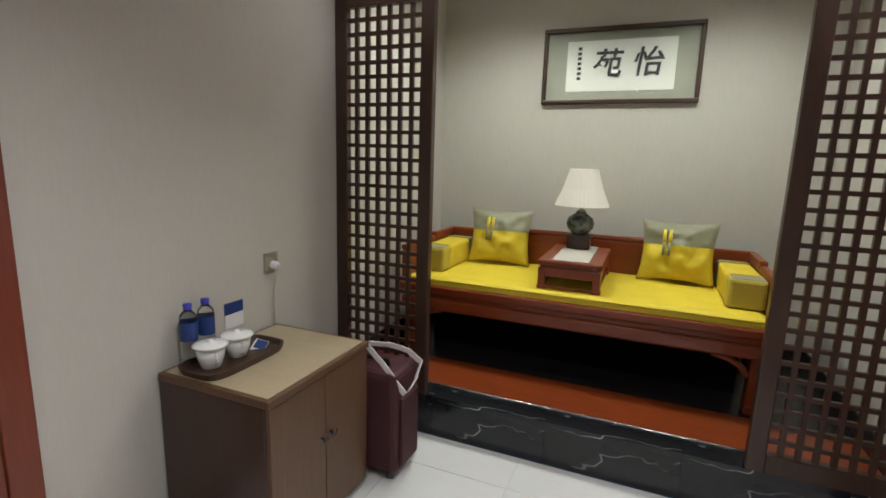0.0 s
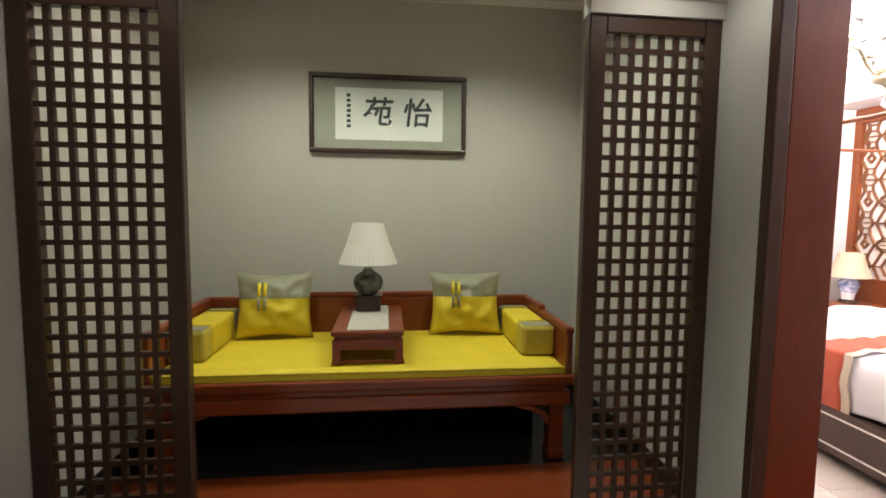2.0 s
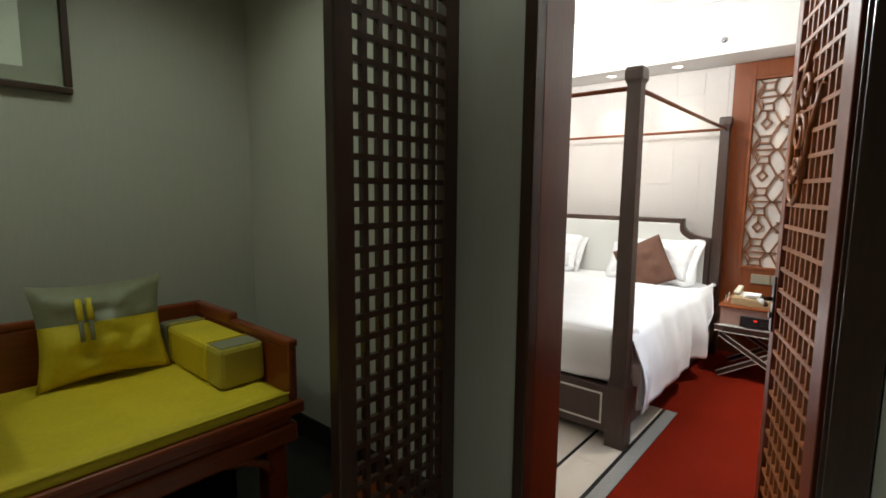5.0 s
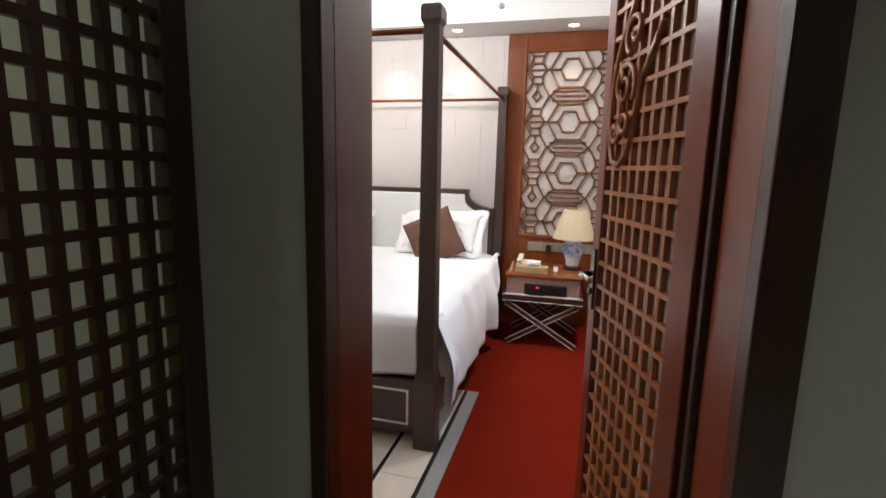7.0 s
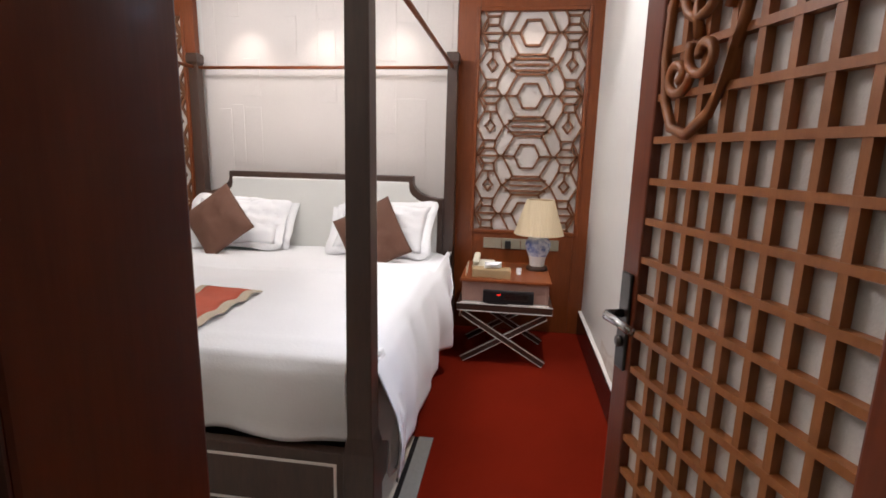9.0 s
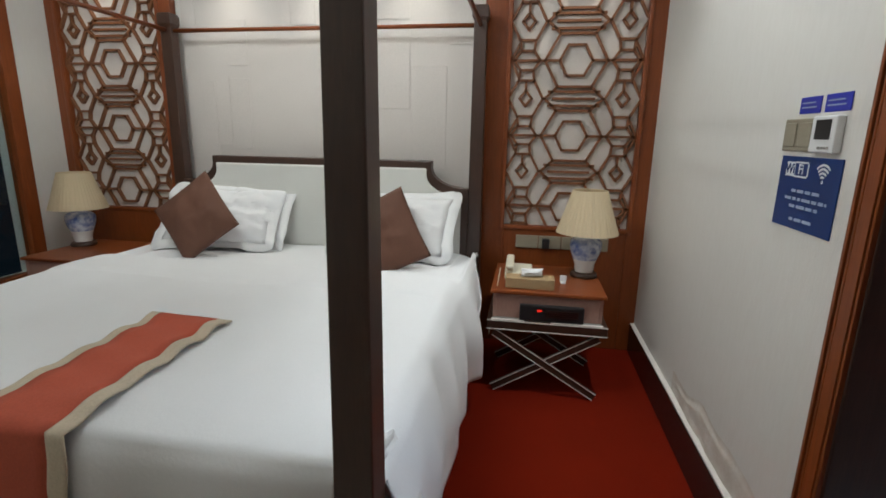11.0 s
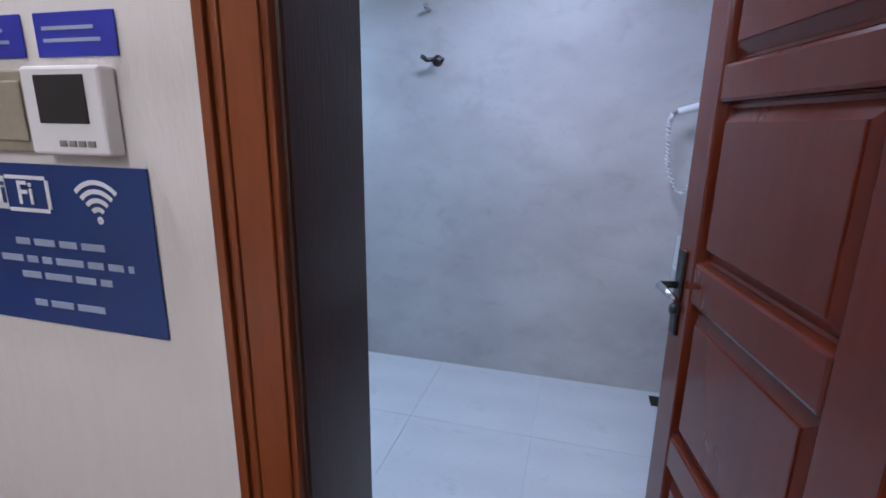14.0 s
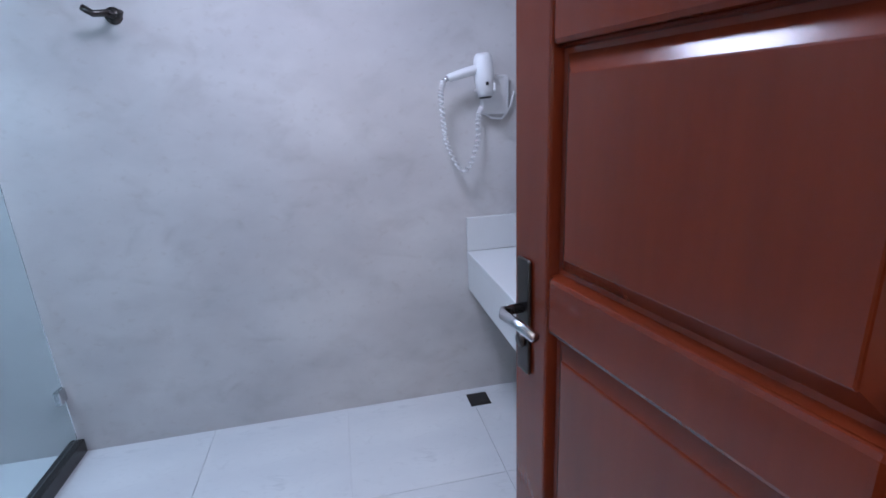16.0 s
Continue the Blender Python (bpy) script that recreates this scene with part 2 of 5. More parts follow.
LAMP_GLOW = glow("downlight_lens", (1.0, 0.93, 0.82), 12.0)
BULB_GLOW = glow("frosted_bulb", (1.0, 0.94, 0.86), 9.0)
COOL_GLOW = glow("bath_lamp_lens", (0.75, 0.87, 1.0), 8.0)
GROUT = material("grout", (0.58, 0.58, 0.57), 0.9, grain=0.2)


def glass_material(name, tint, rough):
    m = bpy.data.materials.new(name)
    m.use_nodes = True
    b = m.node_tree.nodes["Principled BSDF"]
    b.inputs["Base Color"].default_value = (*tint, 1)
    b.inputs["Roughness"].default_value = rough
    b.inputs["Transmission Weight"].default_value = 1.0
    b.inputs["IOR"].default_value = 1.45
    return m


GLASS = glass_material("shower_glass", (0.80, 0.93, 0.95), 0.02)
CLEAR = glass_material("clear_plastic", (0.93, 0.96, 0.98), 0.05)

# ---- building tools ----


def thing(name, loc, label, category, group="", kind=""):
    e = new(name)
    e.empty_display_size = 0.1
    e.matrix_world = Matrix.Translation(loc)
    return tagged(e, label, category, group, kind)


def put(ob, parent):
    if parent is not None:
        ob.parent = parent
        ob.matrix_parent_inverse = parent_world(parent).inverted()
    return ob


def parent_world(o):
    if o.parent is None:
        return o.matrix_basis.copy()
    return parent_world(o.parent) @ o.matrix_parent_inverse @ o.matrix_basis


def finish(name, bm, mat, parent=None, smooth=False, bevel=0.0, m=None):
    me = bpy.data.meshes.new(name)
    bmesh.ops.recalc_face_normals(bm, faces=bm.faces[:])
    if smooth:
        for f in bm.faces:
            f.smooth = True
    bm.to_mesh(me)
    bm.free()
    me.materials.append(mat)
    ob = new(name, me)
    if bevel:
        md = ob.modifiers.new("edge", "BEVEL")
        md.width, md.segments, md.limit_method, md.angle_limit = bevel, 2, "ANGLE", radians(40)
    put(ob, parent)
    if m is not None:
        ob.matrix_basis = m
    return ob


def add_box(bm, x0, x1, y0, y1, z0, z1, m=None):
    v = [bm.verts.new(c) for c in ((x0, y0, z0), (x1, y0, z0), (x1, y1, z0), (x0, y1, z0), (x0, y0, z1), (x1, y0, z1), (x1, y1, z1), (x0, y1, z1))]
    for f in ((3, 2, 1, 0), (4, 5, 6, 7), (0, 1, 5, 4), (1, 2, 6, 5), (2, 3, 7, 6), (3, 0, 4, 7)):
        bm.faces.new([v[i] for i in f])
    if m is not None:
        bmesh.ops.transform(bm, matrix=m, verts=v)
    return v


def box(name, x, y, z, mat, parent=None, bevel=0.004, m=None):
    bm = bmesh.new()
    add_box(bm, x[0], x[1], y[0], y[1], z[0], z[1])
    return finish(name, bm, mat, parent, bevel=bevel, m=m)


def boxes(name, specs, mat, parent=None, bevel=0.003, m=None):
    bm = bmesh.new()
    for s in specs:
        add_box(bm, *s)
    return finish(name, bm, mat, parent, bevel=bevel, m=m)


def lathe(name, profile, loc, mat, parent=None, seg=32, pleat=0.0, closed=False):
    bm = bmesh.new()
    rings = []
    for r, z in profile:
        ring = []
        for i in range(seg):
            a = 2 * math.pi * i / seg
            rr = r * (1 + (pleat if i % 2 else 0))
            ring.append(bm.verts.new((loc[0] + rr * math.cos(a), loc[1] + rr * math.sin(a), loc[2] + z)))
        rings.append(ring)
    for a, b in zip(rings, rings[1:]):
        for i in range(seg):
            bm.faces.new((a[i], a[(i + 1) % seg], b[(i + 1) % seg], b[i]))
    if closed:
        bm.faces.new(rings[0])
        bm.faces.new(rings[-1])
    return finish(name, bm, mat, parent, smooth=pleat == 0)


def add_tube(bm, pts, r, seg=10, r_end=None):
    pts = [Vector(p) for p in pts]
    prev = None
    n = len(pts)
    for i, p in enumerate(pts):
        d = (pts[min(i + 1, n - 1)] - pts[max(i - 1, 0)]).normalized()
        ref = Vector((0, 0, 1)) if abs(d.z) < 0.9 else Vector((1, 0, 0))
        u = d.cross(ref).normalized()
        w = d.cross(u)
        rr = r if r_end is None else r + (r_end - r) * i / max(n - 1, 1)
        ring = [bm.verts.new(p + (u * math.cos(2 * math.pi * k / seg) + w * math.sin(2 * math.pi * k / seg)) * rr) for k in range(seg)]
        if prev:
            best = min(range(seg), key=lambda s: (prev[0].co - ring[s].co).length)
            ring = ring[best:] + ring[:best]
            if (prev[1].co - ring[1].co).length > (prev[1].co - ring[-1].co).length:
                ring = [ring[0]] + ring[:0:-1]
            for k in range(seg):
                bm.faces.new((prev[k], prev[(k + 1) % seg], ring[(k + 1) % seg], ring[k]))
        else:
            bm.faces.new(ring)
        prev = ring
    bm.faces.new(prev)


def tube(name, pts, r, mat, parent=None, seg=10, r_end=None):
    bm = bmesh.new()
    add_tube(bm, pts, r, seg, r_end)
    return finish(name, bm, mat, parent, smooth=True)


def pillow(name, w, h, t, mat, parent=None, m=None, seed=0, n=22, keep=None, sag=0.05, crease=0.012):
    """A stuffed cushion in its local xz plane, standing on z = 0, y its thickness."""
    bm = bmesh.new()
    grid = {}
    for s in (-1, 1):
        for i in range(n + 1):
            for j in range(n + 1):
                u, v = 2 * i / n - 1, 2 * j / n - 1
                edge = i in (0, n) or j in (0, n)
                if edge and s == 1:
                    grid[s, i, j] = grid[-1, i, j]
                    continue
                pull_u = 1 - sag * (1 - v * v)
                pull_v = 1 - sag * (1 - u * u)
                x, z = u * w / 2 * pull_u, v * h / 2 * pull_v
                d = (max(0, 1 - abs(u) ** 2.6) * max(0, 1 - abs(v) ** 2.6)) ** 0.7
                wob = noise.noise(Vector((u * 2.3 + seed * 7.1, v * 2.3, s * 3.0 + seed))) * crease * 2 + noise.noise(Vector((u * 6 + seed, v * 6, s + 9.0))) * crease
                grid[s, i, j] = bm.verts.new((x, s * (t / 2 * d + wob * d), z + h / 2))
    for s in (-1, 1):
        for i in range(n):
            for j in range(n):
                if keep and not keep(2 * (i + 0.5) / n - 1, 2 * (j + 0.5) / n - 1, s):
                    continue
                q = [grid[s, i, j], grid[s, i + 1, j], grid[s, i + 1, j + 1], grid[s, i, j + 1]]
                bm.faces.new(q if s < 0 else q[::-1])
    loose = [v for v in bm.verts if not v.link_faces]
    bmesh.ops.delete(bm, geom=loose, context="VERTS")
    return finish(name, bm, mat, parent, smooth=True, m=m)


def disc_light(name, x, y, z, mat, r=0.045, label="small round recessed ceiling downlight"):
    d = thing(name, (x, y, z), label, "ceiling light", "recessed downlights")
    lathe("rim", [(r, 0.0), (r * 1.3, -0.006), (r * 1.35, 0.0), (r * 1.35, 0.004)], (x, y, z), WHITE_PLASTIC, d, 24)
    lathe("lens", [(0.001, -0.001), (r, -0.001)], (x, y, z), mat, d, 24)
    return d


# ---- structure ----
HALL_Z, NOOK_Z, FLOOR_Z, BATH_Z = -0.15, 0.09, -0.10, -0.015
XW, XP0, XP1, XE = -1.71, 1.125, 1.36, 5.15
YS, YN, YB = 1.12, 5.63, 4.05
DOOR_Y0, DOOR_Y1, DOOR_H = 1.235, 2.10, 2.42
BATH_X0, BATH_X1, BATH_H = 2.13, 2.85, 2.12


def structure(ob, label, category):
    return tagged(ob, label, category, kind="structure")


structure(box("wall_west", (XW - 0.15, XW), (-1.6, YB + 0.15), (HALL_Z, 3.1), WALLPAPER, bevel=0), "beige textured wallpaper wall of the entrance", "wall")
structure(box("wall_north", (XW, XP0), (YB, YB + 0.15), (HALL_Z, 3.1), WALLPAPER, bevel=0), "beige textured wallpaper behind the daybed", "wall")
structure(box("wall_south", (XW, XP0), (-1.6, -1.45), (HALL_Z, 2.75), WALLPAPER, bevel=0), "plain beige wall closing the entrance", "wall")
structure(boxes("wall_partition", [(XP0, XP1, -1.6, DOOR_Y0 - 0.09, HALL_Z, 3.1), (XP0, XP1, DOOR_Y1 + 0.05, YB + 0.15, HALL_Z, 3.1),
                                   (XP0, XP1, DOOR_Y0 - 0.09, DOOR_Y1 + 0.05, DOOR_H + 0.052, 3.1), (1.172, XP1, DOOR_Y0 - 0.09, DOOR_Y0 - 0.032, HALL_Z, DOOR_H + 0.052), (1.172, XP1, DOOR_Y1 + 0.032, DOOR_Y1 + 0.05, HALL_Z, DOOR_H + 0.052)], WALLPAPER, bevel=0), "beige wallpapered partition between entrance and bedroom", "wall")
structure(box("header", (XW, XP0), (2.425, 2.515), (2.40, 2.70), WALLPAPER, bevel=0), "wallpapered header over the lattice screens", "wall")
structure(boxes("header_fill", [(XW, -1.095, 2.43, 2.51, 2.33, 2.40), (0.53, XP0, 2.43, 2.51, 2.33, 2.40)], WALLPAPER, bevel=0), "wallpapered fill above each lattice screen", "wall")
structure(box("ceiling_entrance", (XW, XP0), (-1.45, 2.425), (2.68, 2.75), CEILING, bevel=0), "white painted entrance ceiling", "ceiling")
structure(box("ceiling_alcove", (XW, XP0), (2.515, YB), (2.99, 3.06), CEILING, bevel=0), "white painted alcove ceiling", "ceiling")
structure(box("wall_above_header", (XW, XP0), (2.425, 2.515), (2.70, 3.06), WALLPAPER, bevel=0), "wallpapered wall above the header", "wall")

# bedroom shell
structure(boxes("wall_bedroom_south", [(XP1, BATH_X0 - 0.03, YS - 0.16, YS, FLOOR_Z, 3.3), (BATH_X1 + 0.03, XE, YS - 0.16, YS, FLOOR_Z, 3.3),
                                       (BATH_X0 - 0.03, BATH_X1 + 0.03, YS - 0.16, YS, BATH_H + 0.03, 3.3)], WHITE_WALL, bevel=0), "off-white wall with water-stained lower part", "wall")
structure(box("wall_bedroom_east", (XE, XE + 0.15), (YS - 0.16, YN + 0.15), (FLOOR_Z, 3.3), WHITE_WALL, bevel=0), "white wall behind the bed", "wall")
structure(boxes("wall_bedroom_north", [(XP1, 3.4, YN, YN + 0.15, FLOOR_Z, 3.3), (4.68, XE, YN, YN + 0.15, FLOOR_Z, 3.3), (3.4, 4.68, YN, YN + 0.15, 2.5, 3.3), (3.4, 4.68, YN, YN + 0.15, FLOOR_Z, 0.3)], WHITE_WALL, bevel=0), "white wall with the bedroom window", "wall")
structure(box("wall_bedroom_west", (XP1 - 0.12, XP1), (YB + 0.15, YN + 0.15), (FLOOR_Z, 3.3), WHITE_WALL, bevel=0), "plain white bedroom wall", "wall")
structure(box("ceiling_bedroom", (XP1, XE), (YS, YN), (3.22, 3.3), CEILING, bevel=0), "white painted bedroom ceiling", "ceiling")
structure(box("soffit", (4.66, XE), (YS, YN), (2.705, 3.22), CEILING, bevel=0.004), "white lowered soffit over the headboard", "ceiling")
structure(boxes("cornice", [(4.60, 4.66, YS, YN, 3.16, 3.22), (4.56, 4.60, YS, YN, 3.185, 3.22), (4.645, 4.66, YS, YN, 3.12, 3.16)], CEILING, bevel=0.008), "white moulded ceiling cornice", "cornice")

# bathroom shell
structure(box("wall_bath_back", (1.36, 5.0), (-1.23, -1.08), (BATH_Z - 0.02, 2.5), BATH_MARBLE, bevel=0), "pale grey marbled bathroom wall", "wall")
structure(box("wall_bath_east", (4.85, 5.0), (-1.08, YS - 0.16), (BATH_Z - 0.02, 2.5), BATH_MARBLE, bevel=0), "pale grey marbled shower wall", "wall")
structure(box("wall_bath_west", (1.36, 1.48), (-1.08, YS - 0.16), (BATH_Z - 0.02, 2.5), BATH_MARBLE, bevel=0), "pale grey marbled bathroom wall beside the vanity", "wall")
structure(boxes("wall_bath_front", [(1.48, BATH_X0 - 0.03, 0.948, 0.96, BATH_Z, 2.42), (BATH_X1 + 0.03, 4.85, 0.948, 0.96, BATH_Z, 2.42), (BATH_X0 - 0.03, BATH_X1 + 0.03, 0.948, 0.96, BATH_H + 0.03, 2.42)], BATH_MARBLE, bevel=0), "marbled lining inside the bathroom door wall", "wall")
structure(box("ceiling_bath", (1.48, 4.85), (-1.08, 0.96), (2.42, 2.5), CEILING, bevel=0), "white bathroom ceiling", "ceiling")

# floors
floor_hall = structure(box("floor_entrance", (XW, 1.0), (-1.45, 2.43), (HALL_Z - 0.08, HALL_Z - 0.004), GROUT, bevel=0), "glossy white tiled entrance floor", "floor")
floor_bath = structure(box("floor_bath", (1.36, 5.0), (-1.23, 0.97), (BATH_Z - 0.1, BATH_Z - 0.006), GROUT, bevel=0), "pale tiled bathroom floor", "floor")
structure(box("floor_bedroom", (XP1, XE), (0.97, YN), (FLOOR_Z - 0.1, FLOOR_Z), CARPET, bevel=0), "deep red bedroom carpet", "carpet")
structure(box("threshold", (1.0, XP1), (DOOR_Y0 - 0.02, DOOR_Y1 + 0.02), (HALL_Z, FLOOR_Z + 0.004), BLACK_MARBLE, bevel=0.004), "black marble doorway step", "threshold")
structure(box("threshold_bath", (BATH_X0, BATH_X1), (0.955, YS), (FLOOR_Z, BATH_Z + 0.008), BLACK_STONE, bevel=0.003), "dark stone bathroom threshold", "threshold")
nook_floor = structure(box("floor_alcove", (XW, XP0), (2.60, 2.985), (HALL_Z, NOOK_Z), BED_WOOD, bevel=0.004), "reddish wooden platform before the daybed", "floor")
structure(box("floor_under_daybed", (XW, XP0), (2.985, YB), (HALL_Z, NOOK_Z - 0.004), BLACK_STONE, bevel=0), "plain black floor under the daybed", "floor")
plinth = structure(box("platform_step", (XW, XP0), (2.455, 2.60), (HALL_Z, NOOK_Z - 0.012), BLACK_STONE, bevel=0), "black veined marble platform step", "step")
structure(box("metal_trim", (XW, XP0), (2.592, 2.604), (NOOK_Z - 0.004, NOOK_Z + 0.006), STEEL, bevel=0.002), "bright metal edge strip", "trim")
structure(boxes("baseboard_entrance", [(XW, XW + 0.015, 0.9, 2.43, HALL_Z, HALL_Z + 0.1), (XP0 - 0.015, XP0, 2.515, YB, NOOK_Z, NOOK_Z + 0.12), (XW, XW + 0.015, 2.515, YB, NOOK_Z, NOOK_Z + 0.12), (XW, XP0, YB - 0.015, YB, NOOK_Z, NOOK_Z + 0.12)], BLACK_STONE, bevel=0.003), "black stone skirting", "baseboard")
structure(boxes("baseboard", [(BATH_X1 + 0.095, 5.07, YS, YS + 0.03, FLOOR_Z, 0.105), (XP1, BATH_X0 - 0.1, YS, YS + 0.02, FLOOR_Z, 0.10)], BLACK_STONE, bevel=0.003), "black stone skirting with a pale top edge", "baseboard")
structure(boxes("baseboard_cap", [(BATH_X1 + 0.095, 5.07, YS, YS + 0.028, 0.105, 0.114)], WHITE_TRIM, bevel=0.002), "pale sealant line above the skirting", "trim")


# door frame of the bedroom
def casing_set(specs, name, label, mat=FRAME_WOOD):
    f = thing(name, (specs[0][0], specs[0][2], 0), label, "door frame", kind="structure")
    for part, s in specs_named(specs):
        box(part, s[0:2], s[2:4], s[4:6], mat, f, bevel=0.006)
    return f


def specs_named(specs):
    return [(("jamb" if s[5] - s[4] > 1 else "head"), s) for s in specs]


casing_set([(1.17, 1.39, DOOR_Y1, DOOR_Y1 + 0.03, HALL_Z, DOOR_H), (1.17, 1.39, DOOR_Y0 - 0.03, DOOR_Y0, HALL_Z, DOOR_H), (1.17, 1.39, DOOR_Y0 - 0.03, DOOR_Y1 + 0.03, DOOR_H, DOOR_H + 0.03),
            (XP1, 1.385, DOOR_Y1 + 0.03, DOOR_Y1 + 0.11, FLOOR_Z, DOOR_H + 0.1)], "door_frame", "dark red lacquered wooden door frame", RED_WOOD)
# dark wood stands for the casing's shade; last strip added to blacken hinge gap
casing_set([(1.105, 1.17, DOOR_Y1 - 0.003, DOOR_Y1 + 0.045, HALL_Z, DOOR_H + 0.05), (1.105, 1.17, DOOR_Y0 - 0.085, DOOR_Y0 + 0.003, HALL_Z, DOOR_H + 0.05), (1.105, 1.17, DOOR_Y0 + 0.003, DOOR_Y1 - 0.003, DOOR_H - 0.003, DOOR_H + 0.05), (1.392, 1.43, DOOR_Y0 - 0.03, DOOR_Y0 + 0.02, FLOOR_Z, DOOR_H)], "door_architrave", "narrow doorway architrave, dark brown to stand for its shade", DARK_WOOD)
casing_set([(BATH_X1, BATH_X1 + 0.03, 0.94, YS + 0.01, FLOOR_Z, BATH_H), (BATH_X0 - 0.03, BATH_X0, 0.94, YS + 0.01, FLOOR_Z, BATH_H), (BATH_X0, BATH_X1, 0.94, YS + 0.01, BATH_H, BATH_H + 0.03)], "door_lining", "dark stained bathroom door lining", DARK_WOOD)
bc = thing("door_casing", (BATH_X1, YS, 0), "moulded reddish-brown bathroom door casing", "door frame", kind="structure")
for x0, x1 in ((BATH_X1 + 0.005, BATH_X1 + 0.09), (BATH_X0 - 0.09, BATH_X0 - 0.005)):
    boxes("jamb", [(x0, x1, YS, YS + 0.022, FLOOR_Z, BATH_H + 0.09), (x0 + 0.008, x0 + 0.05, YS + 0.022, YS + 0.027, FLOOR_Z, BATH_H + 0.08), (x0 + 0.054, x0 + 0.064, YS + 0.022, YS + 0.026, FLOOR_Z, BATH_H + 0.08), (x0 + 0.068, x0 + 0.081, YS + 0.022, YS + 0.03, FLOOR_Z, BATH_H + 0.08)], FRAME_WOOD, bc, 0.003)
box("head", (BATH_X0 - 0.005, BATH_X1 + 0.005), (YS, YS + 0.022), (BATH_H + 0.005, BATH_H + 0.09), FRAME_WOOD, bc)
west_frame = structure(boxes("side_door_frame", [(XW, XW + 0.03, 0.72, 0.81, HALL_Z, 2.1), (XW, XW + 0.03, -0.25, -0.16, HALL_Z, 2.1), (XW, XW + 0.03, -0.16, 0.72, 2.01, 2.1)], RED_WOOD, bevel=0.005), "dark red entrance door frame", "door frame")
structure(box("door_1", (XW, XW + 0.02), (-0.16, 0.72), (HALL_Z, 2.01), RED_WOOD, bevel=0.004), "closed dark red entrance door", "door")

# the two added entrance lights get a rim and lens as well
for lx, ly in HALL_LIGHTS:
    disc_light("downlight", lx, ly, 2.68, LAMP_GLOW)
for lx, ly in NOOK_LIGHTS:
    disc_light("downlight", lx, ly, 2.99, LAMP_GLOW)
for lx, ly in BED_LIGHTS:
    disc_light("downlight", lx, ly, 2.705, LAMP_GLOW)
disc_light("downlight", 3.66, 1.29, 3.22, LAMP_GLOW)
disc_light("bath_lamp", 2.7, -0.2, 2.42, COOL_GLOW, 0.12, "round white bathroom ceiling lamp")
disc_light("bath_lamp", 4.5, -0.2, 2.42, COOL_GLOW, 0.1, "round white shower ceiling lamp")

# ---- alcove ----


def lattice_screen(x0, x1, z0, z1):
    s = thing("lattice_screen", ((x0 + x1) / 2, 2.465, z0), "tall dark walnut lattice screen with square openings", "screen", "alcove lattice screens")
    st, y0, y1 = 0.075, 2.44, 2.49
    box("stile", (x0, x0 + st), (y0, y1), (z0, z1), DARK_WOOD, s, 0.006)
    box("stile", (x1 - st, x1), (y0, y1), (z0, z1), DARK_WOOD, s, 0.006)
    box("rail", (x0 + st, x1 - st), (y0, y1), (z1 - 0.075, z1), DARK_WOOD, s, 0.006)
    box("rail", (x0 + st, x1 - st), (y0, y1), (z0, z0 + 0.10), DARK_WOOD, s, 0.006)
    a, b, c, d = x0 + st, x1 - st, z0 + 0.10, z1 - 0.075
    nc, nr = 7, 28
    px = (b - a + 0.022) / nc
    pz = (d - c + 0.022) / nr
    bm = bmesh.new()
    add_box(bm, -0.011, 0.011, -0.011, 0.011, c, d)
    first = None
    for i in range(1, nc):
        if first is None:
            first = finish("slat", bm, DARK_WOOD)
            o = first
        else:
            o = new("slat", first.data)
        o.matrix_basis = Matrix.Translation((a - 0.011 + i * px, 2.463, 0))
        place = o.matrix_basis.copy()
        put(o, s)
        o.matrix_basis = place
    bm = bmesh.new()
    add_box(bm, a, b, -0.0095, 0.0095, -0.0105, 0.0105)
    first = None
    for j in range(1, nr):
        if first is None:
            first = finish("crossbar", bm, DARK_WOOD)
            o = first
        else:
            o = new("crossbar", first.data)
        o.matrix_basis = Matrix.Translation((0, 2.461, c - 0.011 + j * pz))
        place = o.matrix_basis.copy()
        put(o, s)
        o.matrix_basis = place
    return s


lattice_screen(-1.706, -1.098, NOOK_Z - 0.012, 2.328)
lattice_screen(0.532, 1.123, NOOK_Z - 0.012, 2.328)


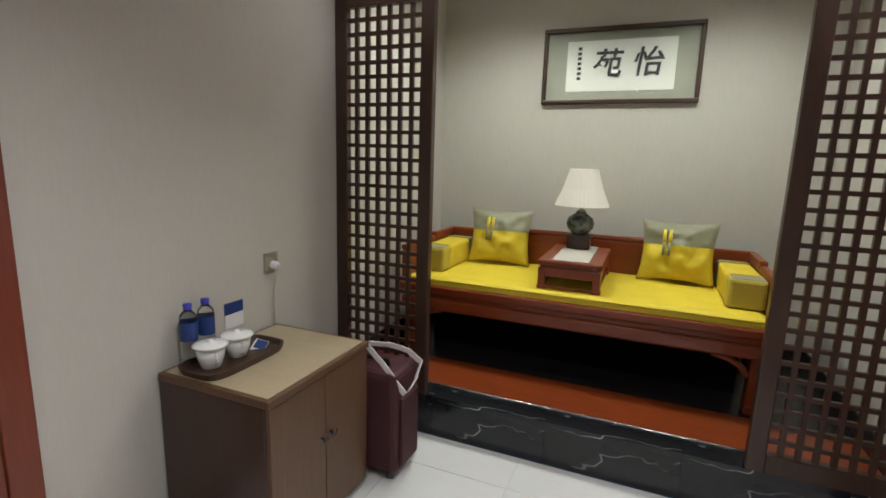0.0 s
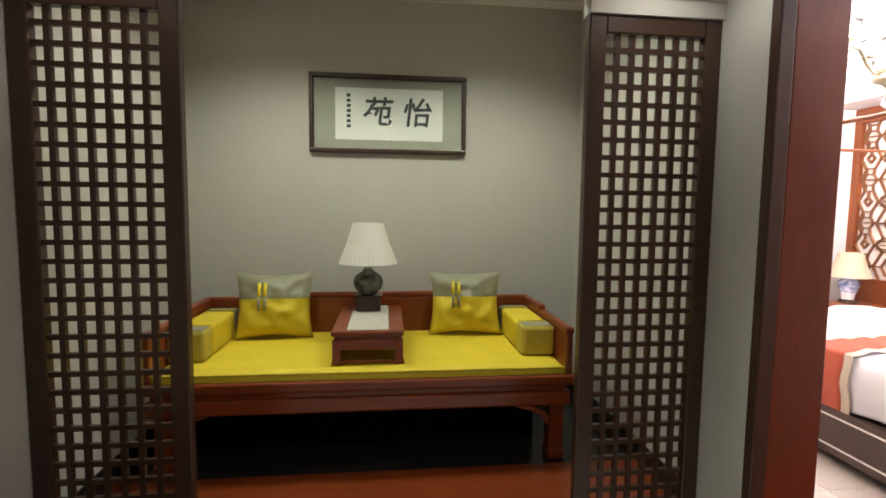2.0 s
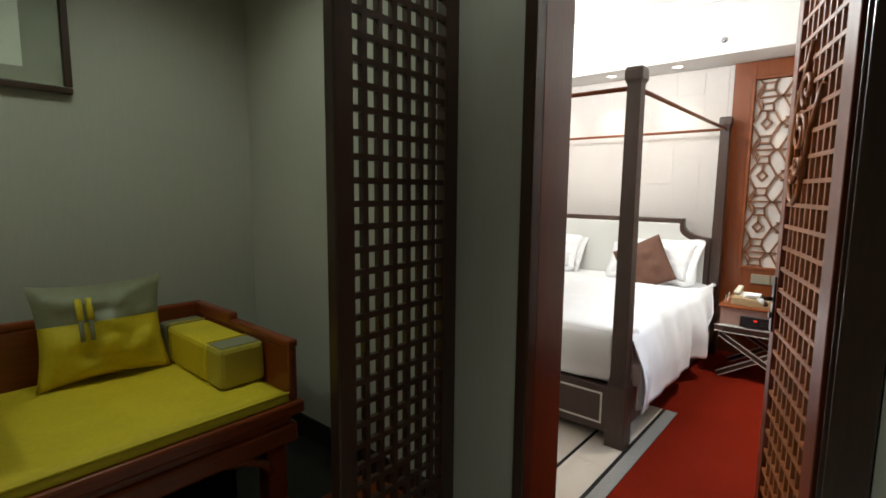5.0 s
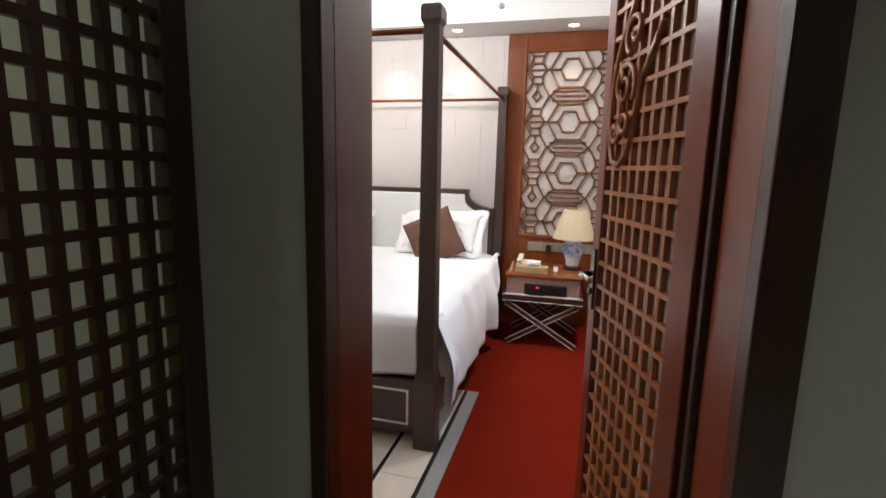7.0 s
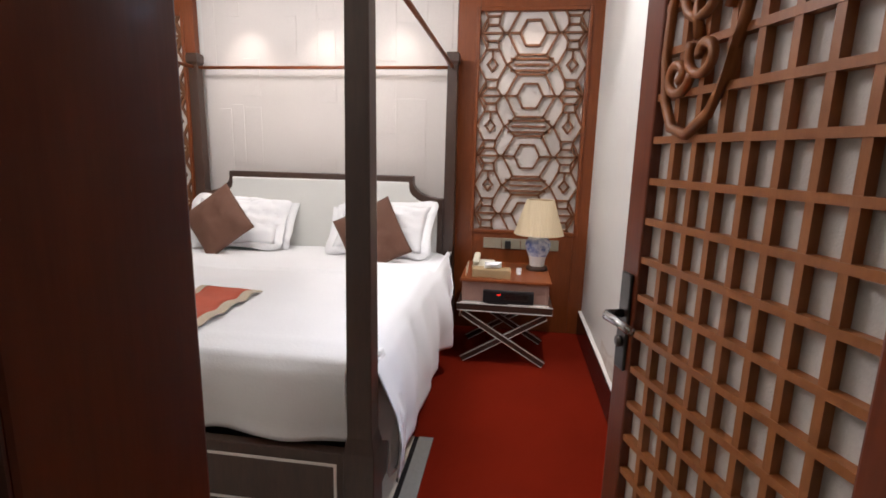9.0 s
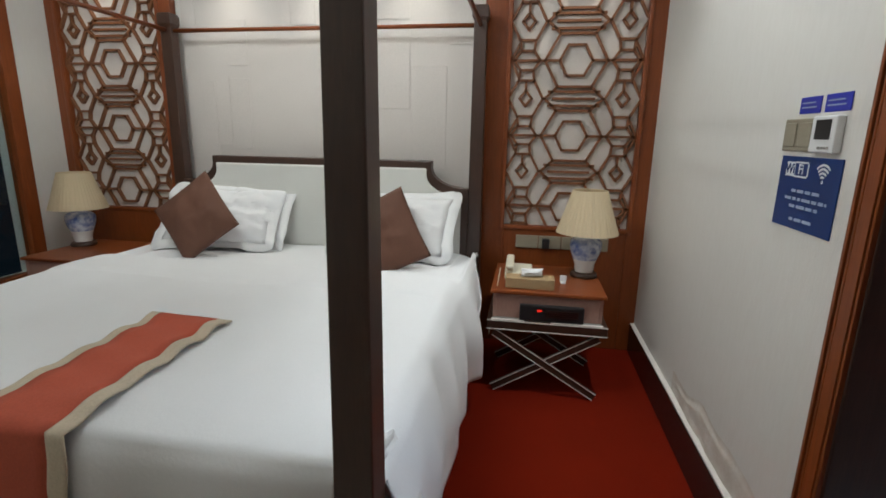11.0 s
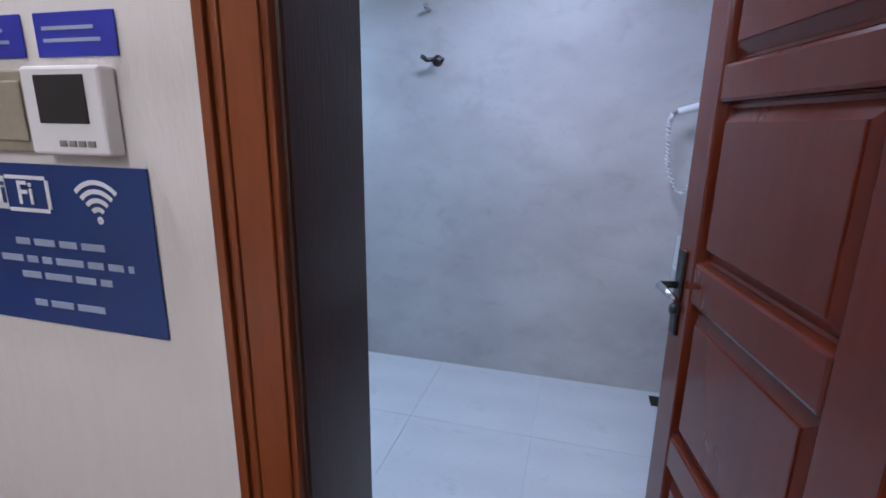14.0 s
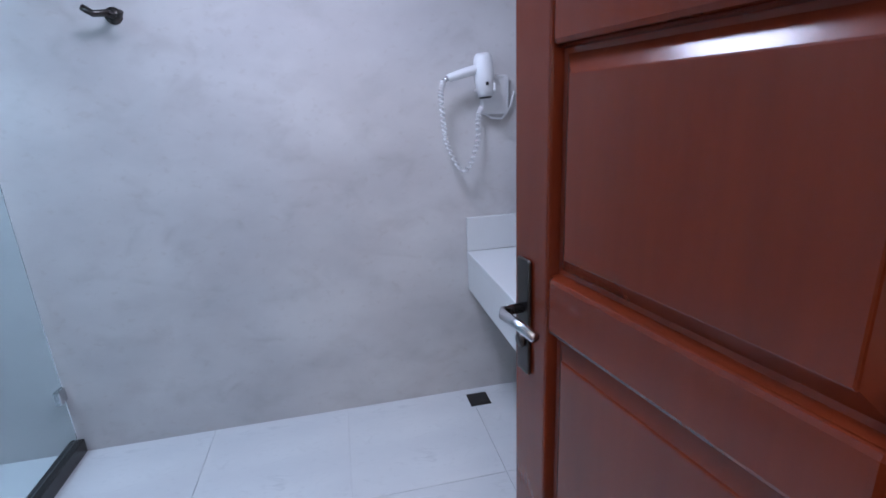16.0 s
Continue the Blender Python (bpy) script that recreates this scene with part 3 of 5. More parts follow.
def daybed():
    x0, x1, y0, y1, f = -1.53, 0.71, 2.95, 3.86, NOOK_Z - 0.004
    d = thing("daybed", ((x0 + x1) / 2, (y0 + y1) / 2, f), "low reddish rosewood daybed with carved apron", "daybed")
    box("seat_frame", (x0 - 0.02, x1 + 0.02), (y0 - 0.02, y1 + 0.01), (0.555, 0.612), BED_WOOD, d, 0.012)
    boxes("apron", [(x0 + 0.03, x1 - 0.03, y0 + 0.005, y0 + 0.03, 0.515, 0.56), (x0 + 0.01, x1 - 0.01, y0 - 0.012, y0 + 0.045, 0.44, 0.522)], BED_WOOD, d, 0.014)
    for lx in (x0 + 0.01, x1 - 0.10):
        for ly in (y0 + 0.08, y1 - 0.09):
            boxes("leg", [(lx, lx + 0.09, ly, ly + 0.09, f + 0.05, 0.50), (lx - 0.005, lx + 0.095, ly - 0.012, ly + 0.095, f, f + 0.06)], BED_WOOD, d, 0.012)
    for s, lx in ((1, x0 + 0.10), (-1, x1 - 0.10)):
        pts = [(lx + s * 0.02, y0 + 0.02, 0.33), (lx + s * 0.05, y0 + 0.02, 0.38), (lx + s * 0.12, y0 + 0.02, 0.42), (lx + s * 0.2, y0 + 0.02, 0.44)]
        tube("bracket", pts, 0.018, BED_WOOD, d)
    # added box, no real part: its black paints in the shade under the seat
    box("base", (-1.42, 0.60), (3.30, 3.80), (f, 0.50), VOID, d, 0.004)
    # back of three panels, the middle one raised
    boxes("backrest", [(x0, x1, y1 - 0.045, y1, 0.61, 0.90), (x0 + 0.55, x1 - 0.55, y1 - 0.048, y1 - 0.003, 0.89, 0.93)], BED_WOOD, d, 0.014)
    for xa in (x0, x1 - 0.04):
        boxes("armrest", [(xa, xa + 0.04, y0, y1 - 0.045, 0.61, 0.84), (xa - 0.004, xa + 0.044, y0 + 0.5, y1 - 0.045, 0.84, 0.90), (xa - 0.004, xa + 0.044, y0 - 0.004, y0 + 0.5, 0.835, 0.872)], BED_WOOD, d, 0.012)
    return d


daybed()
m = thing("seat_mattress", (-0.305, 3.4, 0.612), "flat bright yellow daybed mattress", "mattress")
bm = bmesh.new()
nx, ny = 60, 24
vv = {}
for i in range(nx + 1):
    for j in range(ny + 1):
        x, y = -1.487 + 2.155 * i / nx, 2.955 + 0.855 * j / ny
        e = min(i, nx - i, j, ny - j)
        z = 0.662 + 0.006 * noise.noise(Vector((x * 5, y * 5, 0))) - (0.012 if e == 0 else 0)
        vv[i, j] = bm.verts.new((x, y, z))
for i in range(nx):
    for j in range(ny):
        bm.faces.new((vv[i, j], vv[i + 1, j], vv[i + 1, j + 1], vv[i, j + 1]))
rim = [e for e in bm.edges if e.is_boundary]
ext = bmesh.ops.extrude_edge_only(bm, edges=rim)
for v in [g for g in ext["geom"] if isinstance(g, bmesh.types.BMVert)]:
    v.co.z = 0.613
finish("cover", bm, YELLOW, m, smooth=True)
tube("piping", [(-1.487 + 2.155 * k / 20, 2.953, 0.651) for k in range(21)], 0.006, YELLOW, m)


def bolster(xa, xb):
    b = thing("bolster", ((xa + xb) / 2, 3.35, 0.665), "yellow box bolster with grey-green satin ends", "bolster", "daybed bolsters")
    box("cover", (xa, xb), (3.27, 3.68), (0.665, 0.835), YELLOW, b, 0.02)
    box("satin_end", (xa - 0.001, xb + 0.001), (3.13, 3.27), (0.664, 0.836), OLIVE_CLOTH, b, 0.02)
    box("satin_top", (xa + 0.012, xb - 0.012), (3.145, 3.255), (0.836, 0.8385), GREY_CLOTH, b, 0.001)
    box("satin_back", (xa - 0.001, xb + 0.001), (3.68, 3.79), (0.664, 0.836), GREY_CLOTH, b, 0.02)
    for yy in (3.27, 3.68):
        tube("piping", [(xa + 0.01, yy, 0.839), (xb - 0.01, yy, 0.839)], 0.004, YELLOW, b, 8)


bolster(-1.486, -1.29)
bolster(0.472, 0.666)


def throw_cushion(x, y, seed, turn):
    c = thing("throw_cushion", (x, y, 0.662), "yellow silk cushion with grey-green top band and toggle", "cushion", "daybed cushions")
    mt = pose(x, y, 0.668, -14, 0, turn)
    pillow("cover", 0.49, 0.43, 0.16, YELLOW, c, mt, seed, keep=lambda u, v, s: v < 0.2 or s > 0, sag=0.11, crease=0.02)
    pillow("satin_band", 0.492, 0.432, 0.162, GREY_CLOTH, c, mt, seed, keep=lambda u, v, s: v > 0.2 and s < 0, sag=0.11, crease=0.02)
    for tx in (-0.085, -0.05):
        tube("toggle_loop", [(tx, -0.072, 0.35), (tx, -0.082, 0.30), (tx, -0.088, 0.26)], 0.012, YELLOW, c, 8).matrix_basis = mt
        tube("toggle", [(tx, -0.089, 0.265), (tx, -0.093, 0.22), (tx, -0.095, 0.175)], 0.009, GREY_CLOTH, c, 8).matrix_basis = mt


throw_cushion(-1.03, 3.60, 1, 4)
throw_cushion(0.215, 3.62, 2, -4)


def tea_table():
    x0, x1, y0, y1, b, t = -0.606, -0.215, 3.03, 3.72, 0.665, 0.85
    k = thing("kang_table", (-0.4, 3.4, b), "small low rosewood table on the daybed", "table")
    box("top", (x0, x1), (y0, y1), (t - 0.03, t), BED_WOOD, k, 0.008)
    box("waist", (x0 + 0.02, x1 - 0.02), (y0 + 0.02, y1 - 0.02), (t - 0.055, t - 0.03), BED_WOOD, k, 0.003)
    boxes("apron", [(x0 + 0.01, x1 - 0.01, y0 + 0.008, y0 + 0.03, t - 0.105, t - 0.05), (x0 + 0.01, x1 - 0.01, y1 - 0.03, y1 - 0.008, t - 0.105, t - 0.05),
                    (x0 + 0.008, x0 + 0.03, y0 + 0.03, y1 - 0.03, t - 0.105, t - 0.05), (x1 - 0.03, x1 - 0.008, y0 + 0.03, y1 - 0.03, t - 0.105, t - 0.05)], BED_WOOD, k, 0.004)
    boxes("stretcher", [(x0 + 0.05, x1 - 0.05, y0 + 0.012, y0 + 0.03, b + 0.004, b + 0.022), (x0 + 0.05, x1 - 0.05, y1 - 0.03, y1 - 0.012, b + 0.004, b + 0.022), (x0 + 0.012, x0 + 0.03, y0 + 0.05, y1 - 0.05, b + 0.004, b + 0.022), (x1 - 0.03, x1 - 0.012, y0 + 0.05, y1 - 0.05, b + 0.004, b + 0.022)], BED_WOOD, k, 0.003)
    for lx in (x0 + 0.005, x1 - 0.05):
        for ly in (y0 + 0.005, y1 - 0.05):
            boxes("leg", [(lx, lx + 0.045, ly, ly + 0.045, b, t - 0.05), (lx - 0.004, lx + 0.052, ly - 0.004, ly + 0.052, b, b + 0.02)], BED_WOOD, k, 0.005)
    tagged(box("lace_cloth", (-0.525, -0.30), (3.05, 3.715), (t + 0.001, t + 0.004), LACE, None, 0.001), "pale lace table runner on the low table", "table runner")
    lm = thing("table_lamp", (-0.42, 3.62, t), "table lamp with dark round vase and white shade", "lamp", "table lamps")
    L = (-0.43, 3.58, t + 0.004)
    boxes("plinth", [(L[0] - 0.09, L[0] + 0.09, L[1] - 0.07, L[1] + 0.07, L[2] + 0.082, L[2] + 0.102), (L[0] - 0.078, L[0] + 0.078, L[1] - 0.058, L[1] + 0.058, L[2], L[2] + 0.083)], DARK_WOOD, lm, 0.006)
    lathe("vase", [(0.04, 0.101), (0.055, 0.111), (0.088, 0.146), (0.097, 0.18), (0.085, 0.22), (0.05, 0.245), (0.035, 0.253), (0.03, 0.272)], L, DARK_GLAZE, lm)
    lathe("neck", [(0.03, 0.265), (0.034, 0.27), (0.012, 0.28), (0.012, 0.36)], L, BRASS, lm, 16)
    lathe("shade", [(0.186, 0.305), (0.178, 0.325), (0.135, 0.43), (0.100, 0.548), (0.096, 0.562), (0.094, 0.560), (0.132, 0.43), (0.180, 0.317)], L, SHADE_WHITE, lm, 80, 0.012)
    return k


tea_table()


def wall_picture():
    p = thing("framed_calligraphy", (-0.30, YB, 1.9), "dark framed ink calligraphy on rice paper", "picture")
    x0, x1, z0, z1, y = -0.862, 0.262, 1.905, 2.462, YB - 0.002
    for s in ((x0, x1, z0, z0 + 0.032), (x0, x1, z1 - 0.032, z1), (x0, x0 + 0.032, z0 + 0.032, z1 - 0.032), (x1 - 0.032, x1, z0 + 0.032, z1 - 0.032)):
        box("frame", s[0:2], (y - 0.035, y), s[2:4], DARK_WOOD, p, 0.006)
    box("mount", (x0 + 0.03, x1 - 0.03), (y - 0.012, y - 0.004), (z0 + 0.03, z1 - 0.03), MOUNT, p, 0)
    box("paper", (-0.68, 0.09), (y - 0.016, y - 0.0121), (2.00, 2.365), PAPER, p, 0)

    def write(body, x, z, size):
        c = bpy.data.curves.new("writing", "FONT")
        c.body, c.size, c.extrude, c.offset, c.shear = body, size, 0.0008, 0.0035, 0.12
        c.align_x = c.align_y = "CENTER"
        c.materials.append(INK)
        o = new("writing", c)
        put(o, p)
        o.matrix_basis = pose(x, y - 0.0175, z, 90, 0, 0)
    write("\u82d1", -0.385, 2.185, 0.215)
    write("\u6021", -0.10, 2.185, 0.215)
    for k in range(7):
        boxes("small_writing", [(-0.60, -0.572, y - 0.018, y - 0.0161, 2.30 - 0.036 * k, 2.322 - 0.036 * k)], INK, p, 0)
    g = box("glass", (x0 + 0.03, x1 - 0.03), (y - 0.024, y - 0.021), (z0 + 0.03, z1 - 0.03), CLEAR, p, 0)
    g.visible_shadow = False


wall_picture()


def tea_cabinet():
    x0, x1, y0, y1, f, t = XW + 0.016, -1.15, 1.23, 1.885, HALL_Z, 0.60
    c = thing("tea_cabinet", (-1.42, 1.55, f), "low oak cabinet with pale inlaid top and two doors", "cabinet")
    # darker wood than the doors, to put the side's shade into its colour
    box("body", (x0, x1 - 0.02), (y0, y1), (f + 0.05, t - 0.03), DARK_WOOD, c, 0.004)
    box("base", (x0 + 0.02, x1 - 0.05), (y0 + 0.02, y1 - 0.02), (f, f + 0.05), BLACK, c, 0)
    box("top", (x0, x1 + 0.005), (y0 - 0.005, y1 + 0.005), (t - 0.03, t), OAK, c, 0.004)
    box("inlay", (x0 + 0.02, x1 - 0.015), (y0 + 0.015, y1 - 0.015), (t, t + 0.003), OAK_TOP, c, 0.001)
    ym = (y0 + y1) / 2
    for a, b, hy in ((y0 + 0.004, ym - 0.002, ym - 0.03), (ym + 0.002, y1 - 0.004, ym + 0.03)):
        dr = box("door", (x1 - 0.02, x1), (a, b), (f + 0.055, t - 0.034), OAK, c, 0.003)
        lathe("knob", [(0.006, 0), (0.006, 0.012), (0.016, 0.02), (0.016, 0.026), (0.001, 0.03)], (0, 0, 0), CHROME_DARK, dr, 14).matrix_basis = pose(x1, hy, 0.30, 0, 90, 0)
    return c


tea_cabinet()


def tray_set():
    z = 0.603
    t = thing("tea_tray", (-1.52, 1.55, z), "oblong dark wooden tea tray", "tray")
    bm = bmesh.new()
    pts = []
    for k in range(28):
        a = 2 * math.pi * k / 28
        cx, cy = math.cos(a), math.sin(a)
        pts.append((math.copysign(abs(cx) ** 0.45, cx) * 0.115, math.copysign(abs(cy) ** 0.45, cy) * 0.215))
    loops = []
    for s, h in ((0.94, 0.0), (1.0, 0.03), (0.96, 0.03), (0.90, 0.008)):
        loops.append([bm.verts.new((-1.525 + px * s, 1.45 + py * s, z + h)) for px, py in pts])
    for a, b in zip(loops, loops[1:]):
        for i in range(28):
            bm.faces.new((a[i], a[(i + 1) % 28], b[(i + 1) % 28], b[i]))
    bm.faces.new(loops[0])
    bm.faces.new(loops[-1])
    finish("body", bm, DARK_WOOD, t, smooth=False)
    for k, (cx, cy) in enumerate(((-1.54, 1.345), (-1.535, 1.475))):
        c = thing("tea_cup", (cx, cy, z + 0.008), "white lidded porcelain tea mug", "cup", "tea mugs")
        lathe("body", [(0.034, 0.0), (0.038, 0.004), (0.051, 0.045), (0.056, 0.085), (0.052, 0.085), (0.045, 0.06)], (cx, cy, z + 0.0085), PORCELAIN, c, 28)
        lathe("lid", [(0.05, 0.084), (0.066, 0.088), (0.067, 0.093), (0.055, 0.098), (0.02, 0.103), (0.012, 0.106), (0.011, 0.112), (0.001, 0.113)], (cx, cy, z + 0.0085), PORCELAIN, c, 28)
        tube("handle", [(cx + 0.040 + (0.03 * math.sin(a)) * 0.8, cy - 0.015 - 0.012 * math.sin(a), z + 0.055 + 0.026 * math.cos(a)) for a in [q * math.pi / 8 for q in range(9)]], 0.005, PORCELAIN, c, 8)
    for bx, by in ((-1.655, 1.345), (-1.655, 1.43)):
        b = thing("water_bottle", (bx, by, 0.603), "clear water bottle with blue label and cap", "bottle", "water bottles")
        lathe("body", [(0.03, 0.0), (0.034, 0.006), (0.034, 0.18), (0.030, 0.205), (0.014, 0.225), (0.013, 0.23)], (bx, by, 0.604), CLEAR, b, 20)
        lathe("label", [(0.0345, 0.10), (0.0348, 0.102), (0.0348, 0.175), (0.0345, 0.177)], (bx, by, 0.604), BLUE_LABEL, b, 20)
        lathe("cap", [(0.017, 0.228), (0.017, 0.25), (0.001, 0.252)], (bx, by, 0.604), BLUE_STICKER, b, 20)
    s = thing("tea_sachet", (-1.54, 1.71, z + 0.01), "white and blue tea sachets in the tray", "sachet")
    box("packet", (-0.03, 0.03), (-0.035, 0.035), (0, 0.006), WHITE_PLASTIC, s, 0.002, m=pose(-1.52, 1.585, z + 0.012, 24, 12, 20))
    box("label", (-0.02, 0.03), (-0.02, 0.03), (0.0065, 0.008), BLUE_LABEL, s, 0.001, m=pose(-1.52, 1.585, z + 0.012, 24, 12, 20))
    k = thing("notice_card", (XW + 0.004, 1.74, 0.70), "small blue notice card on the wall", "card")
    box("print", (XW, XW + 0.003), (1.578, 1.687), (0.725, 0.78), BLUE_LABEL, k, 0.001)
    box("lower_print", (XW, XW + 0.003), (1.578, 1.687), (0.66, 0.725), WHITE_PLASTIC, k, 0.001)
    o = thing("wall_socket", (XW + 0.004, 1.88, 0.92), "champagne wall socket plate with white plug", "socket")
    box("plate", (XW, XW + 0.01), (1.83, 1.925), (0.875, 0.97), BEIGE_METAL, o, 0.004)
    lathe("plug", [(0.022, 0), (0.022, 0.025), (0.015, 0.035), (0.001, 0.036)], (0, 0, 0), WHITE_PLASTIC, o, 18).matrix_basis = pose(XW + 0.01, 1.885, 0.905, 0, 90, 0)
    tube("cord", [(XW + 0.03, 1.885, 0.90), (XW + 0.03, 1.886, 0.85), (XW + 0.012, 1.887, 0.78), (XW + 0.01, 1.888, 0.60)], 0.003, CREAM_PLASTIC, o, 8)


tray_set()


def suitcase():
    x0, x1, y0, y1, f = -1.40, -1.02, 1.93, 2.19, HALL_Z
    s = thing("suitcase", (-1.2, 2.06, f), "maroon fabric suitcase beside the cabinet", "suitcase")
    box("body", (x0, x1), (y0, y1), (f + 0.05, 0.43), MAROON, s, 0.03)
    box("pocket", (x1, x1 + 0.02), (y0 + 0.04, y1 - 0.04), (f + 0.08, 0.30), MAROON, s, 0.012)
    for wx in (x0 + 0.05, x1 - 0.05):
        for wy in (y0 + 0.05, y1 - 0.05):
            lathe("wheel", [(0.001, -0.012), (0.025, -0.012), (0.025, 0.012), (0.001, 0.012)], (0, 0, 0), BLACK, s, 16).matrix_basis = pose(wx, wy, f + 0.026, 0, 90, 0)
    tube("handle", [(x0 + 0.13, y0 + 0.10, 0.43), (x0 + 0.13, y0 + 0.10, 0.455), (x1 - 0.10, y0 + 0.10, 0.455), (x1 - 0.10, y0 + 0.10, 0.43)], 0.012, BLACK, s)
    st = thing("tote_strap", (-1.15, 2.0, 0.43), "pale pink tote bag straps lying on the suitcase", "bag strap")
    bm = bmesh.new()
    for path in ([(-1.19, 1.94, 0.56), (-1.12, 1.945, 0.49), (-1.05, 1.95, 0.41), (-0.99, 1.97, 0.33)], [(-1.19, 1.95, 0.56), (-1.12, 2.05, 0.53), (-1.05, 2.13, 0.48), (-0.995, 2.16, 0.42), (-0.985, 2.08, 0.37), (-0.985, 2.0, 0.34)]):
        for p, q in zip(path, path[1:]):
            p, q = Vector(p), Vector(q)
            w = Vector((0.010, -0.003, 0.013))
            vs = [bm.verts.new(c) for c in (p - w, q - w, q + w, p + w)]
            bm.faces.new(vs)
    o = finish("strap", bm, material("pale_pink_webbing", (0.74, 0.68, 0.67), 0.8, grain=0.2, bump=0.3), st)
    sd = o.modifiers.new("thickness", "SOLIDIFY")
    sd.thickness = 0.004


suitcase()

# ---- bedroom ----


def bed():
    x0, x1, y0, y1 = 2.54, 4.95, 2.272, 4.49
    b = thing("canopy_bed", ((x0 + x1) / 2, (y0 + y1) / 2, 0), "dark wooden four-poster canopy bed with white leather headboard", "bed")

    def post(cx, cy):
        bm = bmesh.new()
        prof = [(0.060, FLOOR_Z), (0.060, 0.30), (0.048, 0.36), (0.040, 2.10), (0.044, 2.11), (0.052, 2.125), (0.052, 2.175), (0.046, 2.195), (0.001, 2.198)]
        rings = [[bm.verts.new((cx + sx * r, cy + sy * r, z)) for sx, sy in ((-1, -1), (1, -1), (1, 1), (-1, 1))] for r, z in prof]
        for p, q in zip(rings, rings[1:]):
            for i in range(4):
                bm.faces.new((p[i], p[(i + 1) % 4], q[(i + 1) % 4], q[i]))
        bm.faces.new(rings[0])
        finish("post", bm, DARK_WOOD, b, bevel=0.004)
    for cx in (x0, x1):
        for cy in (y0, y1):
            post(cx, cy)
    r = 0.014
    for a, c in (((x0, y0), (x1, y0)), ((x0, y1), (x1, y1)), ((x0, y0), (x0, y1)), ((x1, y0), (x1, y1))):
        tube("canopy_rail", [(*a, 2.083), (*c, 2.083)], r, FRAME_WOOD, b)
    # base boards with pale inlay lines
    box("footboard", (x0 - 0.02, x0 + 0.03), (y0 + 0.06, y1 - 0.06), (-0.03, 0.27), DARK_WOOD, b, 0.005)
    for yy in ((y0 - 0.01, y0 + 0.03), (y1 - 0.03, y1 + 0.01)):
        box("side_board", (x0 + 0.06, x1 - 0.06), yy, (-0.03, 0.27), DARK_WOOD, b, 0.005)
    fx = x0 - 0.0225
    ya, yb, za, zb = y0 + 0.10, y1 - 0.10, 0.02, 0.225
    boxes("inlay", [(fx, fx + 0.004, ya, yb, zb - 0.012, zb), (fx, fx + 0.004, ya, yb, za, za + 0.012), (fx, fx + 0.004, ya, ya + 0.012, za + 0.012, zb - 0.012), (fx, fx + 0.004, yb - 0.012, yb, za + 0.012, zb - 0.012)], WHITE_TRIM, b, 0.001)
    box("slat_base", (x0 + 0.08, x1 - 0.09), (y0 + 0.10, y1 - 0.10), (0.18, 0.30), BLACK, b, 0)
    # headboard outline with scooped shoulders
    ym = (y0 + y1) / 2

    def outline(inset):
        top, half, low = 1.225 - inset, 0.81 - inset * 0.6, 1.045 - inset
        out = [(-(1.065 - inset), 0.3), (-(1.065 - inset), low)]
        for k in range(9):
            a = k / 8 * math.pi / 2
            out.append((-(1.065 - inset) + (1.065 - inset - half) * math.sin(a), low + (top - 0.05 - low) * (1 - math.cos(a))))
        out.append((-half, top))
        return out + [(-p, q) for p, q in reversed(out)]

    def slab(name, inset, xa, xb, mat, bev):
        bm = bmesh.new()
        pts = outline(inset)
        f = [bm.verts.new((xa, ym + p, q)) for p, q in pts]
        g = [bm.verts.new((xb, ym + p, q)) for p, q in pts]
        bm.faces.new(f)
        bm.faces.new(g)
        for i in range(len(pts)):
            bm.faces.new((f[i], f[(i + 1) % len(pts)], g[(i + 1) % len(pts)], g[i]))
        finish(name, bm, mat, b, bevel=bev)
    slab("headboard_frame", 0.0, 4.875, 4.97, DARK_WOOD, 0.006)
    slab("headboard_pad", 0.045, 4.868, 4.93, LEATHER, 0.015)
    return b


bed()


